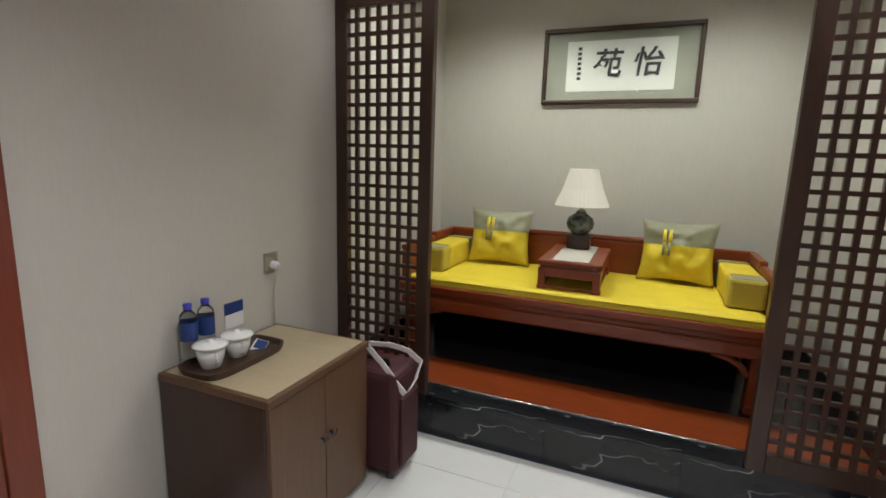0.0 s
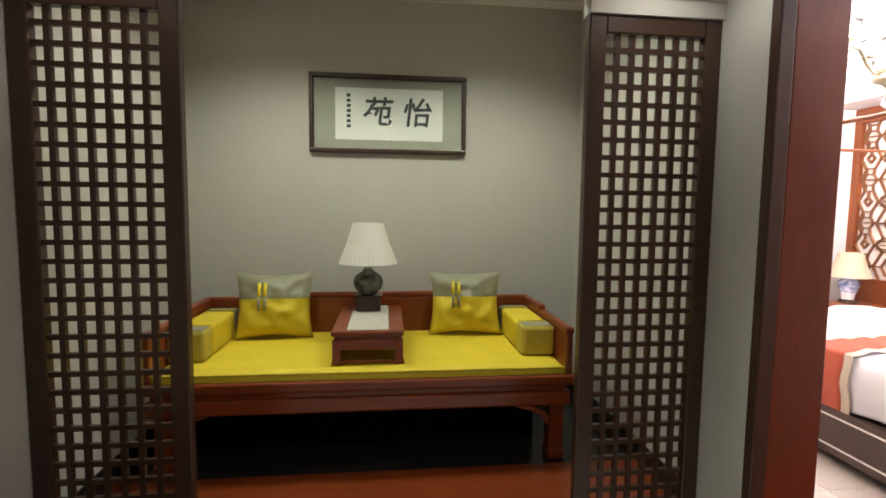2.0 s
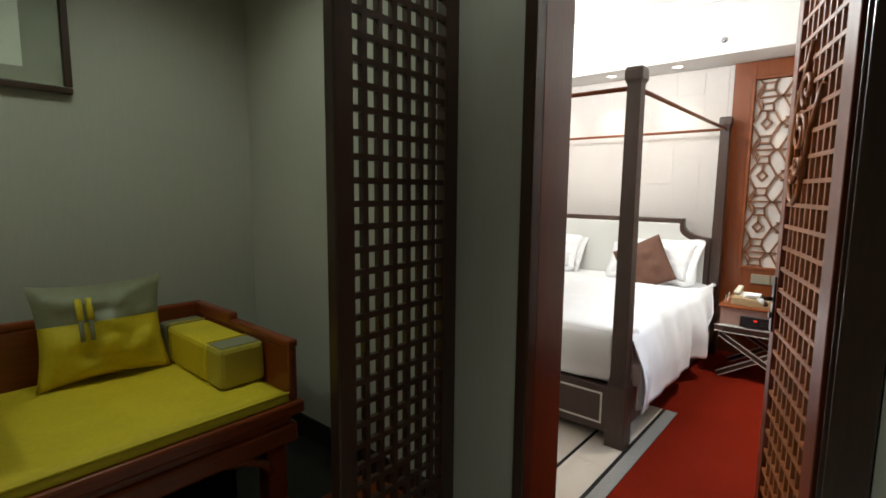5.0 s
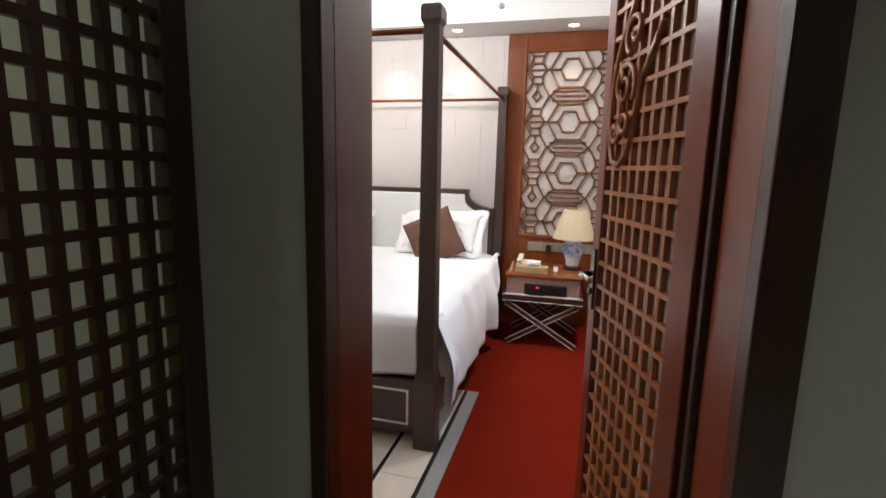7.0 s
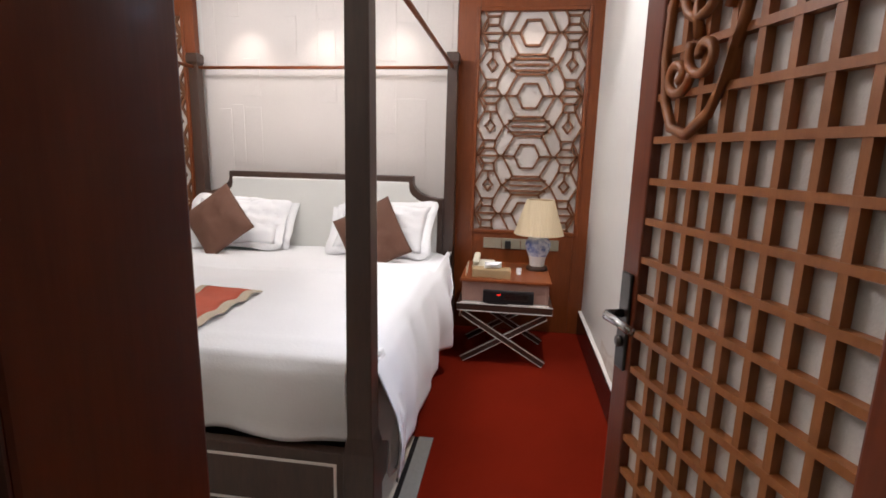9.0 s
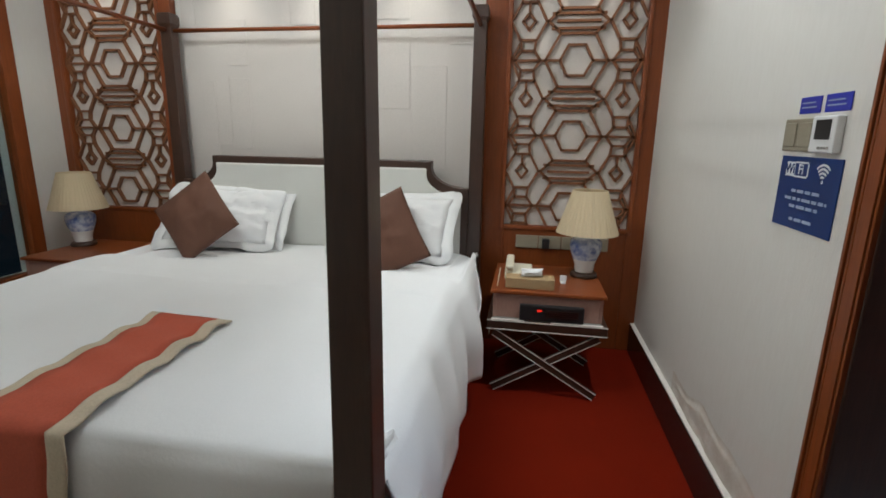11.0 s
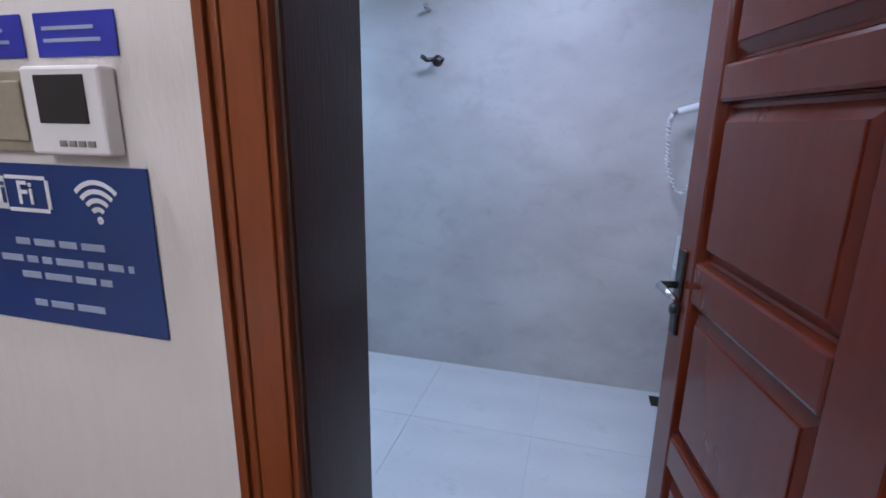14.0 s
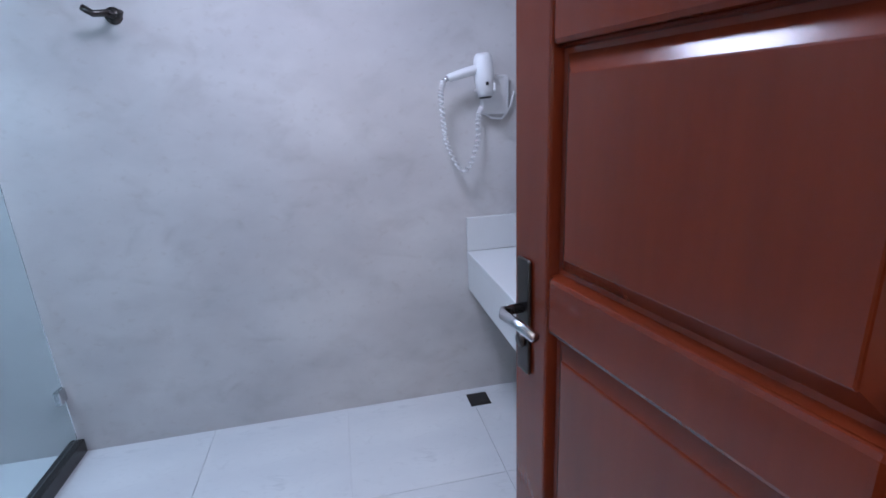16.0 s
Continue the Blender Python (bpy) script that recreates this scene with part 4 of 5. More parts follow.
def bedding():
    q = thing("duvet", (3.6, 3.38, 0.3), "plain white duvet draped over the bed", "duvet")
    bm = bmesh.new()
    xa, xb, ya, yb, top = 2.57, 4.86, 2.27, 4.49, 0.625
    drop_f, drop_s = 0.37, 0.57
    nx, ny = 130, 150
    vv = {}
    for i in range(nx + 1):
        for j in range(ny + 1):
            u = xa - drop_f + (xb - xa + drop_f) * i / nx
            v = ya - drop_s + (yb - ya + 2 * drop_s) * j / ny
            x, y, z = u, v, top
            ox = max(0, xa - u)
            oy = max(0, ya - v) if v < ya else max(0, v - yb)
            sy = -1 if v < ya else 1
            fold = 0.5 + 0.5 * noise.noise(Vector((u * 3.1, v * 3.1, 4)))
            rip_s = 0.012 * math.sin(u * 13 + 2.5 * math.sin(u * 4) - v * 6) + 0.035 * noise.noise(Vector((u * 6, v * 2, 1)))
            rip_f = 0.022 * math.sin(v * 13 + 1.2 * math.sin(v * 4)) + 0.02 * noise.noise(Vector((v * 6, u * 2, 2)))
            if ox > 0 and oy > 0:
                # the corner hangs down in a fold outside the post
                w = math.hypot(ox, oy)
                x = xa + 0.11 - ox * 0.28 + 0.05
                y = (ya if sy < 0 else yb) + sy * (0.02 + 0.10 * min(1, w / 0.3)) - sy * ox * 0.1
                z = top - min(w, 0.52) * 0.93
                x += 0.02 * math.sin(8 * w)
            elif ox > 0:
                k = min(1, ox / 0.08)
                x = xa - 0.005 * k - 0.03 * math.sin(min(1, ox / 0.3) * math.pi) - rip_f * min(1, ox / 0.3)
                z = top - ox + 0.03 * k
                y = min(max(v, ya + 0.07), yb - 0.07)
            elif oy > 0:
                k = min(1, oy / 0.08)
                # the hanging edge runs up slantwise to the headboard, with a loose flap where it starts to rise
                limit = 0.57 if u < 4.07 else max(0.05, 0.57 - 0.50 * (u - 4.07) / 0.65)
                hang = min(oy, limit)
                flap = math.exp(-((u - 4.08) / 0.10) ** 2)
                tuck = 0.05 * math.exp(-((u - 3.88) / 0.09) ** 2)
                swell = 0.10 * math.sin(min(1, hang / 0.46) * 1.8) + rip_s * min(1, hang / 0.25)
                y = (ya if sy < 0 else yb) + sy * (0.01 * k + swell + (0.06 * flap - tuck) * min(1, hang / 0.5))
                z = top - hang * (0.93 + 0.04 * flap) + 0.03 * k
            if ox == 0 and oy == 0:
                rim = min(u - xa, v - ya, yb - v)
                z = top + 0.03 * min(1, rim / 0.12) ** 0.5 + 0.012 * noise.noise(Vector((u * 1.7, v * 1.7, 7))) + 0.004 * noise.noise(Vector((u * 6, v * 6, 3)))
                z -= 0.065 * min(1, max(0, (u - 4.08) / 0.18))
                # the turned-back band, one layer thicker
                band = u - 3.76 - 0.02 * math.sin(v * 5)
                z += 0.011 * min(1, max(0, band / 0.02)) * min(1, rim / 0.06)
            vv[i, j] = bm.verts.new((x, y, z))
    for i in range(nx):
        for j in range(ny):
            bm.faces.new((vv[i, j], vv[i + 1, j], vv[i + 1, j + 1], vv[i, j + 1]))
    o = finish("cover", bm, LINEN, q, smooth=True)
    sd = o.modifiers.new("thickness", "SOLIDIFY")
    sd.thickness, sd.offset = 0.012, -1
    bm = bmesh.new()
    add_box(bm, 2.62, 4.86, 2.33, 4.43, 0.30, 0.60)
    mt = finish("mattress", bm, LINEN, None, bevel=0.04)
    tagged(mt, "thick white mattress on the canopy bed", "mattress")


bedding()


def bed_pillows():
    for k, (y, turn, x, zz, tilt) in enumerate(((2.81, 4, 4.72, 0.57, -32), (2.80, -5, 4.58, 0.60, -42), (4.02, 6, 4.58, 0.60, -42), (3.99, -4, 4.72, 0.57, -32))):
        p = thing("pillow", (x, y, zz), "plump white bed pillow against the headboard", "pillow", "white bed pillows")
        m = pose(x - 0.05, y, zz + 0.03, 0, 0, -90 + turn) @ pose(0, 0, 0, tilt, 0, 0)
        pillow("cover", 0.74, 0.44, 0.20, LINEN, p, m @ pose(0, 0, 0.035), 10 + k, sag=0.05, crease=0.035)
        bm = bmesh.new()
        n, ring = 80, []
        for j in range(n):
            a = 2 * math.pi * j / n
            cx, cz = math.cos(a), math.sin(a)
            sx, sz = math.copysign(abs(cx) ** 0.32, cx), math.copysign(abs(cz) ** 0.32, cz)
            wave = 0.035 * noise.noise(Vector((sx * 4 + k * 3, sz * 4, k)))
            ring.append((bm.verts.new((sx * 0.32, wave * 0.3, 0.255 + sz * 0.19)), bm.verts.new((sx * (0.415 + 0.07 * abs(cx * cz)), wave, 0.255 + sz * (0.25 + 0.10 * abs(cx * cz)) + wave))))
        for j in range(n):
            bm.faces.new((ring[j][0], ring[(j + 1) % n][0], ring[(j + 1) % n][1], ring[j][1]))
        o = finish("flange", bm, LINEN, p, smooth=True, m=m)
        o.modifiers.new("thickness", "SOLIDIFY").thickness = 0.006
    # each set on a corner: its middle, the way to the raised corner, the way to the far corner, its side
    for k, (mid, up, side, size) in enumerate((((4.40, 2.775, 0.785), (0.28, -0.30, 0.92), (0.03, 0.97, 0.20), 0.45), ((4.42, 4.025, 0.845), (0.30, -0.10, 0.95), (0.0, 1.0, -0.03), 0.43))):
        c = thing("brown_cushion", (mid[0], mid[1], 0.64), "square brown cushion set on its corner", "cushion", "brown bed cushions")
        up = Vector(up).normalized()
        side = Vector(side)
        side = (side - up * side.dot(up)).normalized()
        ax, az = (up - side).normalized(), (up + side).normalized()
        ay = az.cross(ax)
        m = Matrix((ax, ay, az)).transposed().to_4x4()
        m.translation = mid
        pillow("cover", size * 1.03, size * 1.03, 0.13, BROWN_CLOTH, c, m @ pose(0, 0, -size / 2), 20 + k, sag=0.035)


bed_pillows()


def bed_runner():
    r = thing("bed_runner", (2.85, 3.2, 0.68), "red bed runner with cream borders", "bed runner")
    for name, v0, v1, mat, lift in (("border", -0.17, -0.115, RUNNER_CREAM, 0), ("centre", -0.115, 0.13, RUNNER_RED, 0), ("border", 0.13, 0.17, RUNNER_CREAM, 0)):
        bm = bmesh.new()
        vv = {}
        for i in range(61):
            for j in range(7):
                s = i / 60 * 1.12
                w = v0 + (v1 - v0) * j / 6
                x = 3.24 - s * 0.98
                y = 3.21 + w + 0.005 * math.sin(s * 31 + w * 6)
                z = 0.669 + 0.007 * math.sin(s * 37 + w * 9) * min(1, abs(w) / 0.17 + 0.2) + 0.012 * noise.noise(Vector((x * 1.7, y * 1.7, 7)))
                if x < 2.56:
                    over = 2.56 - x
                    x, z = 2.56 - 0.035 - 0.02 * math.sin(over * 9), 0.655 - over
                elif x < 2.63:
                    z -= (2.63 - x) * 0.25
                vv[i, j] = bm.verts.new((x, y, z))
        for i in range(60):
            for j in range(6):
                bm.faces.new((vv[i, j], vv[i + 1, j], vv[i + 1, j + 1], vv[i, j + 1]))
        o = finish(name, bm, mat, r, smooth=True)
        sd = o.modifiers.new("thickness", "SOLIDIFY")
        sd.thickness, sd.offset = 0.006, 1


bed_runner()


def hex_points(cy, cz, ry, rz, k=0.5):
    return [(cy - ry, cz), (cy - ry * k, cz + rz), (cy + ry * k, cz + rz), (cy + ry, cz), (cy + ry * k, cz - rz), (cy - ry * k, cz - rz)]


def lattice_panel(ym):
    """The tall framed fretwork panel beside the bed; ym: its middle."""
    w, ya, yb, za, zb = 0.42, ym - 0.42, ym + 0.42, 0.785, 2.53
    p = thing("fretwork_panel", (5.12, ym, 0), "reddish wooden wall panel with hexagonal fretwork over cream backing", "wall panel", "fretwork panels beside the bed")
    box("backing", (5.11, 5.13), (ya, yb), (za, zb), PADDING, p, 0)
    y0, y1 = ym - 0.60 + 0.06, ym + 0.60
    for s in ((y0, ya, FLOOR_Z, 2.70), (yb, y1, FLOOR_Z, 2.70), (ya, yb, zb, 2.70), (ya, yb, FLOOR_Z, za)):
        box("frame", (5.075, 5.14), s[0:2], s[2:4], FRAME_WOOD, p, 0.004)
    boxes("moulding", [(5.062, 5.075, ya - 0.03, ya, za - 0.03, zb + 0.03), (5.062, 5.075, yb, yb + 0.03, za - 0.03, zb + 0.03), (5.062, 5.075, ya, yb, zb, zb + 0.03), (5.062, 5.075, ya, yb, za - 0.03, za)], FRAME_WOOD, p, 0.006)
    bm = bmesh.new()
    pitch = (zb - za) / 3.62

    def bar(a, b, r=0.0082):
        # clip to the opening
        def clip(p, q):
            t0, t1 = 0.0, 1.0
            for d, lo, hi, s in ((q[0] - p[0], ya, yb, p[0]), (q[1] - p[1], za, zb, p[1])):
                if abs(d) < 1e-9:
                    if s < lo - 1e-6 or s > hi + 1e-6:
                        return None
                    continue
                u, v = (lo - s) / d, (hi - s) / d
                u, v = min(u, v), max(u, v)
                t0, t1 = max(t0, u), min(t1, v)
            if t0 >= t1:
                return None
            return (p[0] + (q[0] - p[0]) * t0, p[1] + (q[1] - p[1]) * t0), (p[0] + (q[0] - p[0]) * t1, p[1] + (q[1] - p[1]) * t1)
        c = clip(a, b)
        if not c:
            return
        (a0, a1), (b0, b1) = c
        L = math.hypot(b0 - a0, b1 - a1)
        ang = math.atan2(b1 - a1, b0 - a0)
        add_box(bm, 5.083, 5.1105, -r * 0.6, L + r * 0.6, -r, r, Matrix.Translation((0, a0, a1)) @ Matrix.Rotation(ang, 4, "X"))

    def ring(pts):
        for i in range(len(pts)):
            bar(pts[i], pts[(i + 1) % len(pts)])
    for k in range(-1, 5):
        cz = zb - 0.16 - k * pitch
        ring(hex_points(ym, cz, 0.105, 0.095, 0.52))
        ring(hex_points(ym, cz, 0.20, 0.165, 0.55))
        # double bars between the large hexagons
        zm = cz - pitch / 2
        for dz, half in ((-0.045, 0.165), (0.0, 0.135), (0.045, 0.165)):
            bar((ym - half, zm + dz), (ym + half, zm + dz))
        for s in (-1, 1):
            bar((ym + s * 0.11, cz - 0.165), (ym + s * 0.15, zm + 0.035))
            bar((ym + s * 0.11, cz - pitch + 0.165), (ym + s * 0.15, zm - 0.035))
            bar((ym + s * 0.105, cz), (ym + s * 0.42, cz))
            bar((ym + s * 0.42, cz), (ym + s * 0.42 - s * 0.05, cz - 0.10))
            bar((ym + s * 0.42, cz), (ym + s * 0.42 - s * 0.05, cz + 0.10))
            bar((ym + s * 0.15, zm + 0.035), (ym + s * 0.19, zm))
            bar((ym + s * 0.15, zm - 0.035), (ym + s * 0.19, zm))
            # side chain of small hexagons
            sy = ym + s * 0.315
            ring(hex_points(sy, zm, 0.115, 0.115, 0.45))
            ring([(sy - 0.04, zm), (sy, zm + 0.05), (sy + 0.04, zm), (sy, zm - 0.05)])
            bar((sy, zm + 0.05), (sy, zm + 0.115))
            ring(hex_points(sy, cz, 0.085, 0.06, 0.5))
            bar((sy - 0.05, zm + 0.115), (sy - 0.042, cz - 0.06))
            bar((sy + 0.05, zm + 0.115), (sy + 0.042, cz - 0.06))
            bar((sy - 0.05, zm - 0.115), (sy - 0.042, cz - pitch + 0.06))
            bar((sy + 0.05, zm - 0.115), (sy + 0.042, cz - pitch + 0.06))
    finish("fretwork", bm, LATTICE_WOOD, p)
    return p


lattice_panel(1.655)
lattice_panel(5.105)


def head_wall():
    h = thing("wall_covering", (5.12, 3.38, 0.3), "off-white padded wall covering with raised rectangular outlines", "wall panel", kind="structure")
    box("panel", (5.10, 5.145), (2.262, 4.498), (FLOOR_Z, 2.70), PADDING, h, 0)
    rnd = random.Random(5)
    specs = []
    y = 2.30
    while y < 4.46:
        w = rnd.uniform(0.10, 0.26)
        z = rnd.uniform(0.9, 1.3)
        while z < 2.6:
            hgt = rnd.uniform(0.22, 0.75)
            z2 = min(z + hgt, 2.68)
            if rnd.random() < 0.5:
                specs.append((y, min(y + w, 4.47), z, z2))
            z = z2 + rnd.uniform(0.04, 0.2)
        y += w + 0.01
    bm = bmesh.new()
    for a, b, c, d in specs:
        if b - a < 0.05:
            continue
        add_box(bm, 5.095, 5.0995, a, b, c, d)
    finish("relief", bm, PADDING, h, bevel=0.005)


head_wall()


def nightstand(ym, sign):
    n = thing("nightstand", (4.6, ym, FLOOR_Z), "small wooden nightstand on crossed legs with pale inlay lines", "nightstand", "bedside nightstands")
    y0, y1, xa, xb, t, sh = ym - 0.325, ym + 0.325, 4.31, 4.94, 0.533, 0.30
    box("top", (xa, xb), (y0, y1), (t - 0.022, t), FRAME_WOOD, n, 0.005)
    boxes("carcass", [(xa + 0.02, xb - 0.01, y0 + 0.015, y0 + 0.035, sh + 0.065, t - 0.022), (xa + 0.02, xb - 0.01, y1 - 0.035, y1 - 0.015, sh + 0.065, t - 0.022), (xb - 0.03, xb - 0.01, y0 + 0.035, y1 - 0.035, sh + 0.065, t - 0.022), (xa + 0.02, xa + 0.04, y0 + 0.035, y1 - 0.035, sh + 0.065, t - 0.022)], PINKWOOD, n, 0.003)
    box("shelf", (xa - 0.02, xb - 0.01), (y0 - 0.015, y1 + 0.015), (sh, sh + 0.06), DARK_WOOD, n, 0.004)
    box("shelf_top", (xa, xb - 0.03), (y0 + 0.02, y1 - 0.02), (sh + 0.061, sh + 0.065), GREY_STONE, n, 0.001)
    fx = xa - 0.023
    boxes("inlay", [(fx, fx + 0.003, y0 - 0.015, y1 + 0.015, sh + 0.053, sh + 0.06), (fx, fx + 0.003, y0 - 0.015, y1 + 0.015, sh, sh + 0.007), (xa - 0.018, xa + 0.005, y0 + 0.01, y0 + 0.30, sh + 0.0602, sh + 0.0635), (xa - 0.018, xa + 0.005, y1 - 0.2, y1 - 0.01, sh + 0.0602, sh + 0.0635)], WHITE_TRIM, n, 0.001)
    for dx in (0.0, 0.45):
        for k, s in enumerate((1, -1)):
            rise, run = sh - FLOOR_Z - 0.05, 0.58
            L, ang = math.hypot(rise, run) + 0.02, math.atan2(rise, run)
            mm = Matrix.Translation((xa + dx + 0.012 * k, ym, (sh + FLOOR_Z) / 2)) @ Matrix.Rotation(s * ang, 4, "X")
            box("leg", (-0.008, 0.012), (-L / 2, L / 2), (-0.024, 0.024), DARK_WOOD, n, 0.002, m=mm)
            boxes("inlay", [(-0.011, -0.0085, -L / 2, L / 2, 0.017, 0.023), (-0.011, -0.0085, -L / 2, L / 2, -0.023, -0.017)], WHITE_TRIM, n, 0.0005, m=mm)
    lp = thing("bedside_lamp", (4.73, ym - sign * 0.235, 0.533), "blue-and-white porcelain lamp with cream pleated shade", "lamp", "table lamps")
    L = (4.73, ym - sign * 0.235, 0.534)
    lathe("foot", [(0.0825, 0.0000), (0.0858, 0.0136), (0.0770, 0.0282), (0.0550, 0.0339)], L, DARK_WOOD, lp, 28)
    lathe("vase_foot", [(0.0560, 0.0316), (0.0600, 0.0500), (0.0620, 0.0800), (0.0740, 0.1150)], L, PORCELAIN, lp, 28)
    lathe("vase", [(0.0740, 0.1150), (0.0900, 0.1550), (0.0990, 0.1950), (0.0960, 0.2280), (0.0720, 0.2520), (0.0400, 0.2600), (0.0340, 0.2760)], L, BLUE_GLAZE, lp, 28)
    lathe("neck", [(0.0220, 0.2655), (0.0132, 0.2712), (0.0132, 0.3390)], L, BRASS, lp, 14)
    lathe("shade", [(0.1892, 0.2825), (0.1815, 0.3051), (0.1408, 0.4294), (0.1045, 0.5480), (0.1012, 0.5447), (0.1364, 0.4294), (0.1826, 0.2961)], L, SHADE_CREAM, lp, 90, 0.014)
    return n


nightstand(1.775, 1)
nightstand(4.99, -1)


def bedside_things():
    k = thing("clock_radio", (4.42, 1.76, 0.366), "black clock radio with a red digit glowing", "clock radio")
    box("body", (4.295, 4.328), (1.57, 1.93), (0.366, 0.46), BLACK, k, 0.006)
    box("display", (4.292, 4.295), (1.805, 1.83), (0.427, 0.435), RED_LED, k, 0)
    boxes("grille", [(4.292, 4.295, 1.60, 1.78, 0.395 + 0.012 * i, 0.401 + 0.012 * i) for i in range(4)], CHROME_DARK, k, 0.0005)
    t = thing("tissue_box", (4.46, 1.88, 0.533), "flat tan tissue box with a white tissue", "tissue box")
    box("body", (4.36, 4.47), (1.74, 2.02), (0.534, 0.596), CARDBOARD, t, 0.004)
    pillow("tissue", 0.13, 0.05, 0.05, LINEN, t, pose(4.42, 1.87, 0.595, 0, 0, -80), 31, 10)
    p = thing("telephone", (4.61, 1.95, 0.533), "cream desk telephone with coiled cord", "telephone")
    box("base", (-0.09, 0.09), (-0.085, 0.085), (0, 0.05), CREAM_PLASTIC, p, 0.012, m=pose(4.64, 1.95, 0.537, 0, -8, 0))
    box("handset", (-0.10, 0.10), (-0.025, 0.025), (0.055, 0.09), CREAM_PLASTIC, p, 0.014, m=pose(4.64, 2.005, 0.551, 0, -8, 0))
    pts = []
    for i in range(120):
        s = i / 119
        a = s * 60
        pts.append((4.51 - 0.12 * s + 0.008 * math.cos(a), 2.06 + 0.05 * math.sin(s * 3.14), 0.61 - 0.40 * math.sin(s * 3.14) ** 0.8 + 0.008 * math.sin(a)))
    tube("cord", pts, 0.0035, CREAM_PLASTIC, p, 6)
    s = thing("card_stand", (4.54, 1.68, 0.533), "small white plastic card holder", "card holder")
    boxes("body", [(4.51, 4.57, 1.665, 1.695, 0.534, 0.544), (4.535, 4.545, 1.66, 1.70, 0.541, 0.581)], WHITE_PLASTIC, s, 0.003)
    q = thing("socket_panel", (5.07, 1.7, 0.72), "champagne switch and socket strip with black plug", "socket")
    boxes("plate", [(5.062, 5.0745, 1.35 + 0.16 * i, 1.505 + 0.16 * i, 0.625, 0.715) for i in range(4)], BEIGE_METAL, q, 0.003)
    box("plug", (5.02, 5.062), (1.75, 1.80), (0.63, 0.70), BLACK, q, 0.006)


bedside_things()


def wall_signs():
    y = YS + 0.001
    s = thing("notice_sign", (3.2, y, 1.24), "blue card sign with white lettering", "sign")
    x0, x1, z0, z1 = 3.043, 3.362, 1.136, 1.352

    def X(f):
        return x1 - (x1 - x0) * f
    box("card", (x0, x1), (y, y + 0.003), (z0, z1), BLUE_SIGN, s, 0.001)
    yy = (y + 0.003, y + 0.0042)
    box("badge", (X(0.28), X(0.12)), yy, (1.2920, 1.3350), SIGN_WHITE, s, 0.001)
    boxes("badge_outline", [(X(0.50), X(0.285), *yy, 1.3320, 1.3370), (X(0.50), X(0.285), *yy, 1.2900, 1.2950), (X(0.515), X(0.495), *yy, 1.2950, 1.3320)], SIGN_WHITE, s, 0.0004)

    def write(body, x, z, size, mat, lift):
        c = bpy.data.curves.new("writing", "FONT")
        c.body, c.size, c.extrude = body, size, 0.0005
        c.align_x = c.align_y = "CENTER"
        c.offset = 0.0006
        c.materials.append(mat)
        o = new("writing", c)
        put(o, s)
        o.matrix_basis = pose(x, y + lift, z, 90, 0, 180)
    write("Wi", X(0.20), 1.3135, 0.042, BLUE_SIGN, 0.0048)
    write("Fi", X(0.385), 1.3135, 0.042, SIGN_WHITE, 0.0040)
    cx, cz = X(0.75), 1.2880
    for r in (0.012, 0.023, 0.034, 0.045):
        bm = bmesh.new()
        pts = [(radians(45 + 90 * k / 10)) for k in range(11)]
        for a, b in zip(pts, pts[1:]):
            vs = [bm.verts.new((cx + rr * math.cos(q), y + 0.0044, cz + rr * math.sin(q))) for rr, q in ((r - 0.003, a), (r + 0.003, a), (r + 0.003, b), (r - 0.003, b))]
            bm.faces.new(vs)
        finish("arc", bm, SIGN_WHITE, s)
    lathe("dot", [(0.005, 0), (0.001, 0.001)], (0, 0, 0), SIGN_WHITE, s, 12).matrix_basis = pose(cx, y + 0.0032, cz - 0.002, -90, 0, 0)
    rnd = random.Random(3)
    for z, a, b in ((1.2500, 0.28, 0.75), (1.2260, 0.18, 0.88), (1.2040, 0.28, 0.76), (1.1650, 0.32, 0.70)):
        specs, f = [], a
        while f < b:
            g = min(b, f + rnd.uniform(0.05, 0.16))
            specs.append((X(g), X(f), y + 0.003, y + 0.0038, z - 0.0045, z + 0.0045))
            f = g + 0.025
        boxes("text_line", specs, SIGN_GREY, s, 0)
    for xa, xb in ((3.198, 3.31), (3.06, 3.178)):
        k = thing("switch_label", (xa, y, 1.47), "small violet-blue printed label above the switches", "label", "switch labels")
        box("card", (xa, xb), (y, y + 0.002), (1.476, 1.524), BLUE_STICKER, k, 0.001)
        boxes("text_line", [(xa + 0.03, xb - 0.012, y + 0.002, y + 0.0026, 1.505, 1.509), (xa + 0.022, xb - 0.012, y + 0.002, y + 0.0026, 1.492, 1.496)], SIGN_GREY, k, 0)
    w = thing("light_switch", (3.26, y, 1.40), "champagne double light switch plate", "switch")
    box("plate", (3.19, 3.366), (y, y + 0.009), (1.367, 1.463), BEIGE_METAL, w, 0.003)
    for xa in (3.205, 3.288):
        box("rocker", (xa, xa + 0.062), (y + 0.009, y + 0.013), (1.38, 1.45), BEIGE_METAL, w, 0.003)
    t = thing("thermostat", (3.1, y, 1.40), "white thermostat with dark screen", "thermostat")
    box("body", (3.07, 3.187), (y, y + 0.022), (1.366, 1.465), WHITE_PLASTIC, t, 0.004)
    box("screen", (3.092, 3.165), (y + 0.022, y + 0.0235), (1.402, 1.455), BLACK, t, 0.001)
    boxes("button", [(3.088 + 0.014 * i, 3.098 + 0.014 * i, y + 0.022, y + 0.024, 1.376, 1.383) for i in range(4)], GREY_STONE, t, 0.0005)


wall_signs()


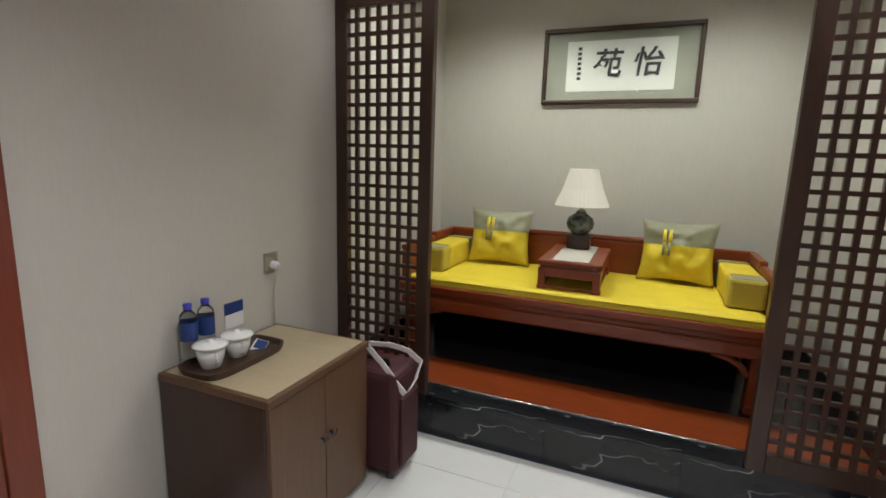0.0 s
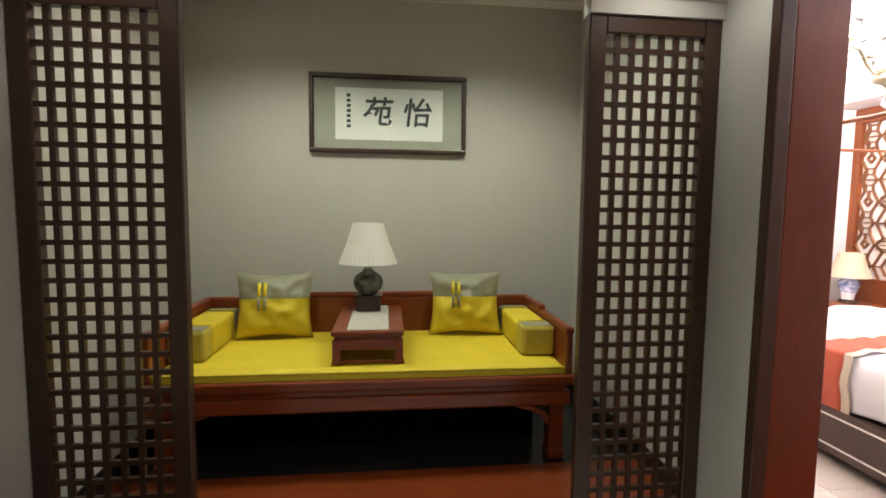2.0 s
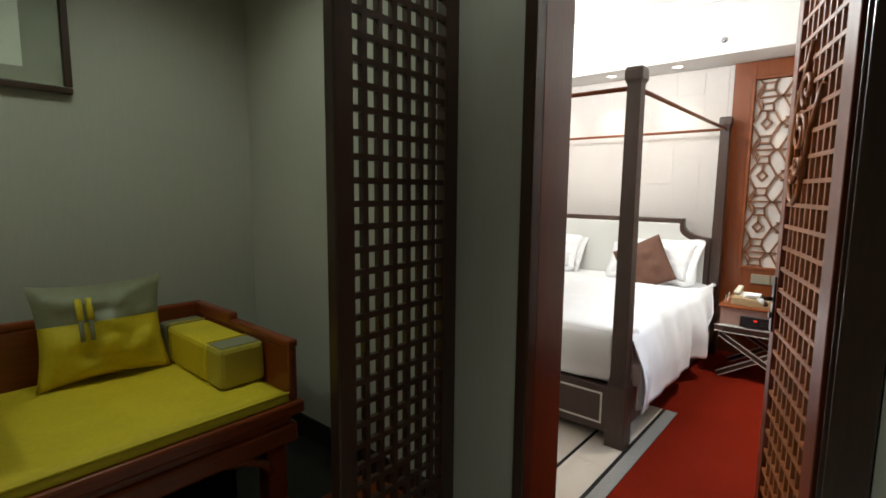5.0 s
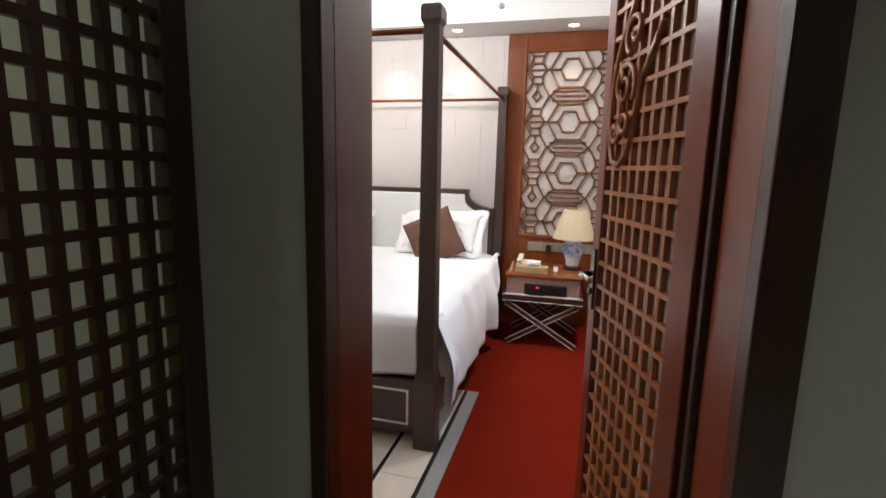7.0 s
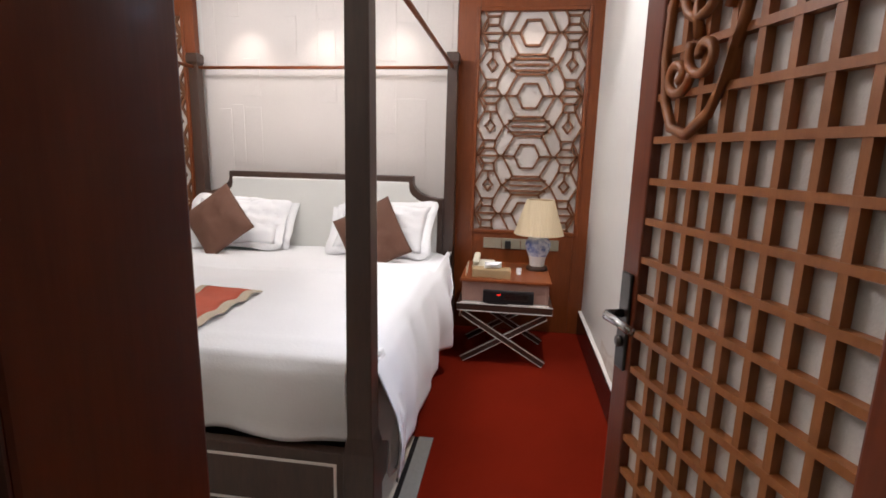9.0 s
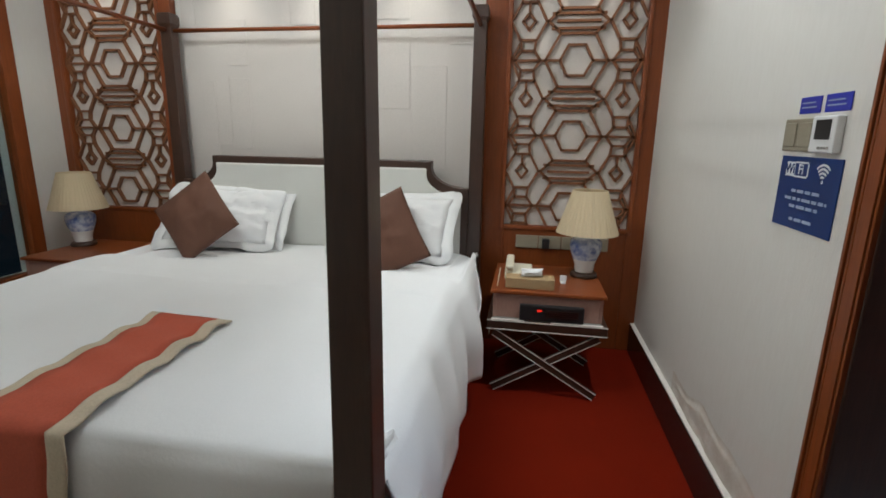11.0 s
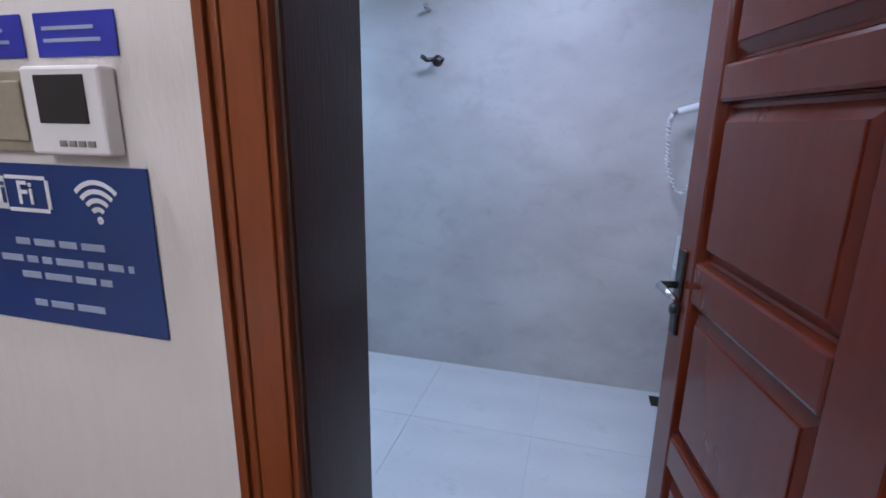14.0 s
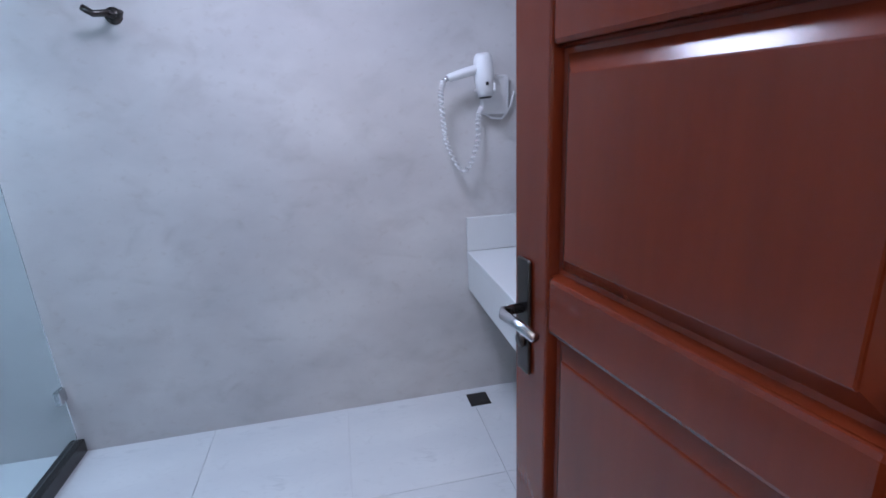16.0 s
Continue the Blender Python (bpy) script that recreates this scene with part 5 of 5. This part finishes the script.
def damp_blister():
    """Wall covering that has come away above the skirting, with a wavy upper edge."""
    bm = bmesh.new()
    nx, nz, vv = 60, 14, {}
    for i in range(nx + 1):
        for j in range(nz + 1):
            x = 3.12 + 1.0 * i / nx
            crest = 0.20 + 0.035 * noise.noise(Vector((x * 5, 1, 0))) + 0.03 * math.sin((x - 3.1) * 4)
            z = 0.116 + (crest + 0.03 - 0.116) * j / nz
            ends = min(1, i / 14, (nx - i) / 14)
            depth = 0.011 * ends * min(1, max(0, crest + 0.012 - z) / 0.02) * (0.55 + 0.6 * noise.noise(Vector((x * 8, z * 14, 3))))
            vv[i, j] = bm.verts.new((x, YS + 0.0012 + max(0, depth), z))
    for i in range(nx):
        for j in range(nz):
            bm.faces.new((vv[i, j], vv[i + 1, j], vv[i + 1, j + 1], vv[i, j + 1]))
    paint = material("damp_stained_paint", (0.68, 0.65, 0.60), 0.75, grain=0.15, grain_scale=60, stain=0.4, stain_scale=9, bump=0.3, bump_scale=60, other=(0.42, 0.30, 0.20))
    structure(finish("paint_blister", bm, paint, smooth=True), "brownish blistered damp paint low on the wall", "wall stain")


damp_blister()


def lever_handle(parent, m, flip=1, mat=CHROME_DARK):
    """A lever on its plate, in a door's local frame: x along the door, y out of it."""
    h = new("handle")
    h.empty_display_size = 0.05
    put(h, parent)
    h.matrix_basis = m
    def at(o):
        o.parent = h
        o.matrix_parent_inverse = Matrix.Identity(4)
        return o
    at(box("plate", (-0.022, 0.022), (0, 0.008), (-0.12, 0.12), mat, None, 0.004))
    at(tube("lever", [(0, 0.005, 0.02), (0, 0.05, 0.02), (flip * 0.015, 0.058, 0.02), (flip * 0.06, 0.058, 0.022), (flip * 0.115, 0.052, 0.016)], 0.010, STEEL if mat == CHROME_DARK else mat, None, 10))
    at(tube("cylinder", [(0, 0.006, -0.05), (0, 0.016, -0.05)], 0.014, mat, None, 14))


def lattice_door():
    """The open lattice leaf of the bedroom door; local x from hinge to free edge, y out to the bed."""
    W, H, T = 0.708, DOOR_H - 0.015, 0.045
    d = thing("lattice_door", (0, 0, 0), "open red wooden bedroom door with lattice and scroll carving", "door")
    st, sf = 0.108, 0.070
    box("stile", (0, st), (-T, 0), (FLOOR_Z, H), RED_WOOD, d, 0.005)
    box("stile", (W - sf, W), (-T, 0), (FLOOR_Z, H), RED_WOOD, d, 0.005)
    box("rail", (st, W - sf), (-T, 0), (H - 0.09, H), RED_WOOD, d, 0.005)
    box("rail", (st, W - sf), (-T, 0), (FLOOR_Z, 0.02), RED_WOOD, d, 0.005)
    a, b, c, e = st, W - sf, 0.02, H - 0.09
    box("pane", (a, b), (-T * 0.66, -T * 0.55), (c, e), PADDING, d, 0)
    nc, nr = 8, 26
    first = None
    for i in range(1, nc):
        if first is None:
            bm = bmesh.new()
            add_box(bm, -0.0075, 0.0075, -T * 0.55, -0.006, c, e)
            first = o = finish("slat", bm, DOOR_LATTICE)
        else:
            o = new("slat", first.data)
        put(o, d)
        o.matrix_basis = Matrix.Translation((a + (b - a) * i / nc, 0, 0))
    first = None
    for j in range(1, nr):
        if first is None:
            bm = bmesh.new()
            add_box(bm, a, b, -T * 0.55, -0.004, -0.0075, 0.0075)
            first = o = finish("crossbar", bm, DOOR_LATTICE)
        else:
            o = new("crossbar", first.data)
        put(o, d)
        o.matrix_basis = Matrix.Translation((0, 0, c + (e - c) * j / nr))
    # scroll carving laid over the lattice
    def scroll(cx, cz, r0, r1, a0, a1, rad):
        pts = []
        for k in range(29):
            s = k / 28
            q = a0 + (a1 - a0) * s
            r = r0 + (r1 - r0) * s
            pts.append((cx - 0.03 + r * math.cos(q), 0.0, cz + r * math.sin(q)))
        return pts
    bm = bmesh.new()
    P = math.pi
    drop = [(0.30, 1.84), (0.37, 1.76), (0.42, 1.70), (0.437, 1.62), (0.46, 1.54), (0.50, 1.475), (0.555, 1.44), (0.605, 1.455), (0.633, 1.51), (0.645, 1.60), (0.64, 1.69), (0.62, 1.78), (0.58, 1.86), (0.52, 1.93), (0.46, 2.02)]
    add_tube(bm, [(x - 0.03, 0.0, z) for x, z in drop], 0.011, 6)
    add_tube(bm, scroll(0.545, 1.70, 0.085, 0.012, P * 1.2, -P * 1.9, 0), 0.010, 6)
    add_tube(bm, scroll(0.60, 1.555, 0.04, 0.010, P * 1.0, P * 3.4, 0), 0.010, 6)
    add_tube(bm, scroll(0.53, 1.585, 0.045, 0.010, P * 0.2, -P * 2.1, 0), 0.010, 6)
    add_tube(bm, scroll(0.49, 1.86, 0.07, 0.012, -P * 0.4, P * 2.0, 0), 0.010, 6)
    add_tube(bm, [(0.515, 0, 1.615), (0.53, 0, 1.66), (0.52, 0, 1.72), (0.545, 0, 1.78)], 0.012, 6)
    finish("scrollwork", bm, DOOR_LATTICE, d, smooth=True)
    lever_handle(d, pose(W - 0.035, 0, 1.01), -1)
    for z in (0.2, 2.2):
        tube("hinge", [(-0.004, -T - 0.004, z - 0.05), (-0.004, -T - 0.004, z + 0.05)], 0.008, CHROME_DARK, d, 10)
    d.matrix_basis = pose(1.434, 1.271, 0.01, 0, 0, 17.5)
    return d


lattice_door()


def bath_door():
    """The open panelled bathroom leaf; local x from hinge to free edge, y towards the doorway."""
    W, H, T = 0.762, BATH_H - 0.012, 0.042
    d = thing("panel_door", (0, 0, 0), "open glossy red-brown panelled bathroom door", "door")
    st, sf = 0.134, 0.112
    rails = [(BATH_Z, 0.18), (0.48, 0.58), (0.962, 1.073), (1.453, 1.54), (H - 0.12, H)]
    box("stile", (0, st), (-T, 0), (BATH_Z, H), DOOR_LACQUER, d, 0.006)
    box("stile", (W - sf, W), (-T, 0), (BATH_Z, H), DOOR_LACQUER, d, 0.006)
    for z0, z1 in rails:
        box("rail", (st, W - sf), (-T, 0), (z0, z1), DOOR_LACQUER, d, 0.010)
    for (p, q), (r, s) in zip(rails, rails[1:]):
        bm = bmesh.new()
        ax, bx, az, bz = st, W - sf, q, r
        loops = []
        for ins, dep in ((0.0, -0.006), (0.004, -0.022), (0.012, -0.024), (0.040, -0.009), (0.0405, -0.005), (0.043, -0.004)):
            loops.append([bm.verts.new(v) for v in ((ax + ins, dep, az + ins), (bx - ins, dep, az + ins), (bx - ins, dep, bz - ins), (ax + ins, dep, bz - ins))])
        for u, v in zip(loops, loops[1:]):
            for i in range(4):
                bm.faces.new((u[i], u[(i + 1) % 4], v[(i + 1) % 4], v[i]))
        bm.faces.new(loops[-1])
        back = [bm.verts.new((c[0], -T + 0.01, c[1])) for c in ((ax, az), (bx, az), (bx, bz), (ax, bz))]
        bm.faces.new(back)
        finish("panel", bm, DOOR_LACQUER, d)
    lever_handle(d, pose(W - 0.042, 0, 0.968), -1)
    for z in (0.25, 1.9):
        tube("hinge", [(-0.004, -T - 0.004, z - 0.05), (-0.004, -T - 0.004, z + 0.05)], 0.008, CHROME_DARK, d, 10)
    d.matrix_basis = pose(2.15, 0.915, 0.01, 0, 0, -80)
    return d


bath_door()


def chandelier():
    cx, cy = CHANDELIER
    c = thing("chandelier", (cx, cy, 3.22), "pale brass chandelier with curled arms and glass shades", "chandelier")
    lathe("canopy", [(0.07, 0.0), (0.065, -0.02), (0.02, -0.05), (0.012, -0.06)], (cx, cy, 3.22), BRASS, c, 24)
    lathe("stem", [(0.012, 3.16), (0.012, 2.90), (0.03, 2.88), (0.05, 2.82), (0.03, 2.76), (0.018, 2.72), (0.10, 2.66), (0.085, 2.60), (0.065, 2.54), (0.085, 2.52), (0.085, 2.50), (0.055, 2.485), (0.09, 2.46), (0.08, 2.43), (0.03, 2.41), (0.012, 2.38), (0.001, 2.37)], (cx, cy, -0.03), BRASS, c, 24)
    lathe("pendant", [(0.001, 2.22), (0.02, 2.232), (0.03, 2.255), (0.024, 2.28), (0.008, 2.295), (0.004, 2.345)], (cx, cy, 0), CLEAR, c, 10)
    for k in range(6):
        a = k * math.pi / 3
        ca, sa = math.cos(a), math.sin(a)
        pts = [(cx + r * ca, cy + r * sa, z) for r, z in ((0.04, 2.46), (0.10, 2.44), (0.17, 2.50), (0.23, 2.60), (0.29, 2.62), (0.33, 2.57), (0.335, 2.61), (0.33, 2.64))]
        tube("arm", pts, 0.011, BRASS, c, 8)
        curl = [(cx + (0.15 + 0.06 * (1 - t) * math.cos(4.5 * t * math.pi)) * ca, cy + (0.15 + 0.06 * (1 - t) * math.cos(4.5 * t * math.pi)) * sa, 2.60 + 0.07 * (1 - t) * math.sin(4.5 * t * math.pi)) for t in [q / 30 for q in range(28)]]
        tube("scroll", curl, 0.007, BRASS, c, 6)
        L = (cx + 0.33 * ca, cy + 0.33 * sa, 2.64)
        lathe("cup", [(0.012, 0), (0.045, 0.012), (0.05, 0.02), (0.02, 0.026)], L, BRASS, c, 16)
        for rr, zz in ((0.30, 2.50), (0.22, 2.46)):
            lathe("drop", [(0.001, -0.035), (0.012, -0.015), (0.008, 0.01), (0.003, 0.06), (0.003, 0.11)], (cx + rr * ca, cy + rr * sa, zz), CLEAR, c, 8)
        b = lathe("shade", [(0.03, 0.022), (0.062, 0.05), (0.072, 0.09), (0.085, 0.13), (0.083, 0.13), (0.069, 0.09), (0.058, 0.052)], L, CLEAR, c, 20)
        b.visible_shadow = False
        bb = lathe("bulb", [(0.012, 0.026), (0.025, 0.06), (0.02, 0.085), (0.001, 0.095)], L, BULB_GLOW, c, 14)
        bb.visible_shadow = False


chandelier()


def sprinkler(x, y, z):
    s = thing("sprinkler", (x, y, z), "small chrome sidewall sprinkler on the soffit", "sprinkler", "soffit sprinklers")
    lathe("rosette", [(0.028, 0), (0.026, 0.006), (0.01, 0.009)], (0, 0, 0), STEEL, s, 18).matrix_basis = pose(x, y, z, 0, -90, 0)
    tube("nozzle", [(x - 0.004, y, z), (x - 0.04, y, z), (x - 0.055, y, z)], 0.009, STEEL, s, 10)


sprinkler(4.66, 2.28, 2.83)
sprinkler(4.66, 4.3, 2.83)

# ---- bathroom ----


def shower():
    g = thing("shower_screen", (3.84, -0.1, 0), "clear shower glass screen with steel handles and dark sill", "shower screen")
    box("sill", (3.81, 3.87), (-1.08, 0.94), (BATH_Z, 0.05), BLACK_STONE, g, 0.004)
    for a, b in ((-1.078, -0.44), (-0.43, 0.25), (0.26, 0.938)):
        p = box("pane", (3.836, 3.844), (a, b), (0.055, 2.02), GLASS, g, 0.001)
        p.visible_shadow = False
    tube("handle", [(3.80, -0.52, 0.45), (3.80, -0.52, 1.25)], 0.010, STEEL, g)
    for z in (0.80, 1.25):
        tube("handle_mount", [(3.80, -0.52, z), (3.838, -0.52, z)], 0.008, STEEL, g)
    for z in (0.25, 1.86):
        box("hinge", (3.825, 3.855), (-1.079, -1.03), (z, z + 0.06), STEEL, g, 0.004)
    v = thing("robe_hook", (3.335, -1.08, 1.735), "dark chrome robe hook on the marble wall", "hook", "bath wall hooks")
    lathe("rosette", [(0.03, 0), (0.028, 0.008), (0.01, 0.012)], (0, 0, 0), CHROME_DARK, v, 18).matrix_basis = pose(3.335, -1.08, 1.735, -90, 0, 0)
    tube("arm", [(3.335, -1.08, 1.735), (3.335, -1.02, 1.735), (3.37, -1.0, 1.73), (3.40, -1.0, 1.75)], 0.012, CHROME_DARK, v)
    tube("arm", [(3.335, -1.03, 1.735), (3.29, -1.0, 1.72), (3.28, -0.99, 1.735)], 0.010, CHROME_DARK, v)
    k = thing("wall_hook", (3.385, -1.08, 1.985), "small chrome hook on the marble wall", "hook", "bath wall hooks")
    tube("peg", [(3.385, -1.08, 1.985), (3.385, -1.03, 1.985), (3.385, -1.02, 2.0)], 0.012, STEEL, k)
    s = thing("shower_set", (4.7, -1.08, 1.0), "chrome shower column with overhead rose", "shower")
    tube("riser", [(4.45, -1.05, 0.95), (4.45, -1.05, 2.1), (4.45, -0.95, 2.16), (4.45, -0.70, 2.14)], 0.012, STEEL, s)
    lathe("rose", [(0.012, 0.03), (0.03, 0.02), (0.10, 0.008), (0.10, 0.0), (0.001, 0.0)], (4.45, -0.70, 2.10), STEEL, s, 24)
    box("mixer", (4.36, 4.54), (-1.08, -1.02), (0.96, 1.02), STEEL, s, 0.012)


shower()


def vanity():
    c = thing("vanity_counter", (1.75, -0.3, 0.72), "white stone vanity counter with apron and upstand", "counter")
    box("top", (1.482, 2.06), (-1.078, 0.30), (0.68, 0.72), WHITE_TILE, c, 0.004)
    box("apron", (2.035, 2.058), (-1.076, 0.30), (0.53, 0.68), WHITE_TILE, c, 0.003)
    box("upstand", (1.482, 2.06), (-1.078, -1.062), (0.722, 0.88), WHITE_TILE, c, 0.002)
    h = thing("hair_dryer", (1.97, -1.08, 1.45), "white wall hair dryer with coiled cord", "hair dryer")
    box("holder", (1.86, 1.985), (-1.079, -1.045), (1.33, 1.49), WHITE_PLASTIC, h, 0.012)
    boxes("cradle", [(1.955, 2.02, -1.045, -0.985, 1.425, 1.438), (1.945, 1.957, -1.045, -0.96, 1.425, 1.455)], WHITE_PLASTIC, h, 0.004)
    lathe("barrel", [(0.001, 0.085), (0.026, 0.083), (0.036, 0.070), (0.041, 0.03), (0.041, 0.0), (0.037, -0.035), (0.031, -0.085), (0.027, -0.085), (0.025, -0.06)], (0, 0, 0), WHITE_PLASTIC, h, 24).matrix_basis = pose(1.988, -0.99, 1.487, 3, 3, 0)
    lathe("grille", [(0.0275, 0.0), (0.024, -0.012), (0.001, -0.012)], (0, 0, 0), BLACK, h, 18).matrix_basis = pose(1.9842, -0.9895, 1.408, 3, 3, 0)
    box("badge", (1.981, 1.993), (-0.9505, -0.9475), (1.446, 1.46), BLACK, h, 0.001)
    tube("grip", [(2.005, -0.99, 1.51), (2.05, -0.988, 1.503), (2.10, -0.986, 1.49), (2.14, -0.985, 1.479)], 0.021, WHITE_PLASTIC, h, 12, 0.016)
    tube("strain_relief", [(2.138, -0.985, 1.48), (2.162, -0.985, 1.468)], 0.011, STEEL, h, 10, 0.007)
    pts = [Vector(p) for p in ((2.160, -0.985, 1.468), (2.172, -0.985, 1.42), (2.165, -0.99, 1.31), (2.147, -0.995, 1.205), (2.083, -1.0, 1.10), (2.02, -1.01, 1.20), (2.005, -1.03, 1.32), (1.98, -1.055, 1.36))]
    tube("power_cord", [(1.985, -1.06, 1.345), (1.94, -1.05, 1.315), (1.89, -1.055, 1.31), (1.85, -1.06, 1.36), (1.83, -1.07, 1.42)], 0.005, WHITE_PLASTIC, h, 8)
    coil = []
    n = 260
    for i in range(n):
        s = i / (n - 1) * (len(pts) - 1)
        k = min(int(s), len(pts) - 2)
        p0, p1, p2, p3 = pts[max(k - 1, 0)], pts[k], pts[k + 1], pts[min(k + 2, len(pts) - 1)]
        f = s - k
        p = 0.5 * ((2 * p1) + (p2 - p0) * f + (2 * p0 - 5 * p1 + 4 * p2 - p3) * f * f + (3 * p1 - p0 - 3 * p2 + p3) * f ** 3)
        a = i * 0.95
        coil.append(p + Vector((0.009 * math.cos(a), 0.009 * math.sin(a), 0.003 * math.cos(a))))
    tube("cord", coil, 0.0035, WHITE_PLASTIC, h, 5)
    d = thing("floor_drain", (2.05, -0.98, BATH_Z), "square steel floor drain", "drain")
    boxes("grate", [(2.0, 2.1, -1.03, -0.93, BATH_Z, BATH_Z + 0.004)] + [(2.012 + 0.014 * i, 2.018 + 0.014 * i, -1.02, -0.94, BATH_Z + 0.004, BATH_Z + 0.007) for i in range(6)], CHROME_DARK, d, 0.001)


vanity()

# ---- window in the bedroom's north wall ----
wn = thing("window_1", (4.04, YN, 0.3), "dark window in a reddish wooden frame", "window", kind="structure")
for s in ((4.66, 4.76, 0.22, 2.58), (3.32, 3.42, 0.22, 2.58), (3.42, 4.66, 2.48, 2.58), (3.42, 4.66, 0.22, 0.32), (4.0, 4.06, 0.32, 2.48)):
    box("frame", s[0:2], (YN - 0.03, YN + 0.06), s[2:4], FRAME_WOOD, wn, 0.006)
wp = box("pane", (3.42, 4.66), (YN + 0.02, YN + 0.028), (0.32, 2.48), GLASS, wn, 0)
wp.visible_shadow = False

# ---- floor pieces ----


def tile_field(parent, x0, x1, y0, y1, z0, z1, sx, sy, mat, gap=0.003, name="tile"):
    cache = {}
    nx, ny = max(1, math.ceil((x1 - x0) / sx - 1e-6)), max(1, math.ceil((y1 - y0) / sy - 1e-6))
    for i in range(nx):
        for j in range(ny):
            a, b = x0 + i * sx, min(x0 + (i + 1) * sx, x1)
            c, d = y0 + j * sy, min(y0 + (j + 1) * sy, y1)
            key = (round(b - a, 4), round(d - c, 4))
            if key not in cache:
                bm = bmesh.new()
                hx, hy = (b - a) / 2 - gap / 2, (d - c) / 2 - gap / 2
                vs = add_box(bm, -hx, hx, -hy, hy, z0, z1)
                for v in vs[4:]:
                    v.co.x *= 1 - 0.0005 / hx
                    v.co.y *= 1 - 0.0005 / hy
                o = finish(name, bm, mat)
                cache[key] = o.data
            else:
                o = new(name, cache[key])
            put(o, parent)
            o.matrix_basis = Matrix.Translation(((a + b) / 2, (c + d) / 2, 0))


tile_field(floor_hall, XW, 1.0, -1.45, 2.43, HALL_Z - 0.02, HALL_Z, 0.6, 0.6, WHITE_TILE)
tile_field(floor_bath, 1.48, 4.85, -1.08, 0.955, BATH_Z - 0.02, BATH_Z, 0.60, 0.60, BATH_FLOOR, 0.001)
tile_field(plinth, XW, XP0, 2.437, 2.592, NOOK_Z - 0.03, NOOK_Z, 0.66, 0.2, BLACK_MARBLE, 0.002, "slab")
tile_field(plinth, XW, XP0, 2.437, 2.457, HALL_Z, NOOK_Z - 0.031, 0.66, 0.2, BLACK_MARBLE, 0.002, "slab")

inlay = structure(box("floor_inlay", (1.40, 3.27), (2.11, 5.5), (FLOOR_Z, FLOOR_Z + 0.003), BLACK_STONE, bevel=0), "stone floor inlay with grey border and black lines", "floor")
tile_field(inlay, 1.40, 3.27, 2.11, 2.19, FLOOR_Z + 0.001, FLOOR_Z + 0.007, 1.9, 0.09, GREY_STONE, 0.002, "border_stone")
tile_field(inlay, 1.40, 3.27, 2.212, 2.43, FLOOR_Z + 0.001, FLOOR_Z + 0.007, 0.42, 0.23, BEIGE_STONE, 0.003)
tile_field(inlay, 1.40, 3.27, 2.45, 5.5, FLOOR_Z + 0.001, FLOOR_Z + 0.007, 0.42, 0.42, BEIGE_STONE, 0.003)
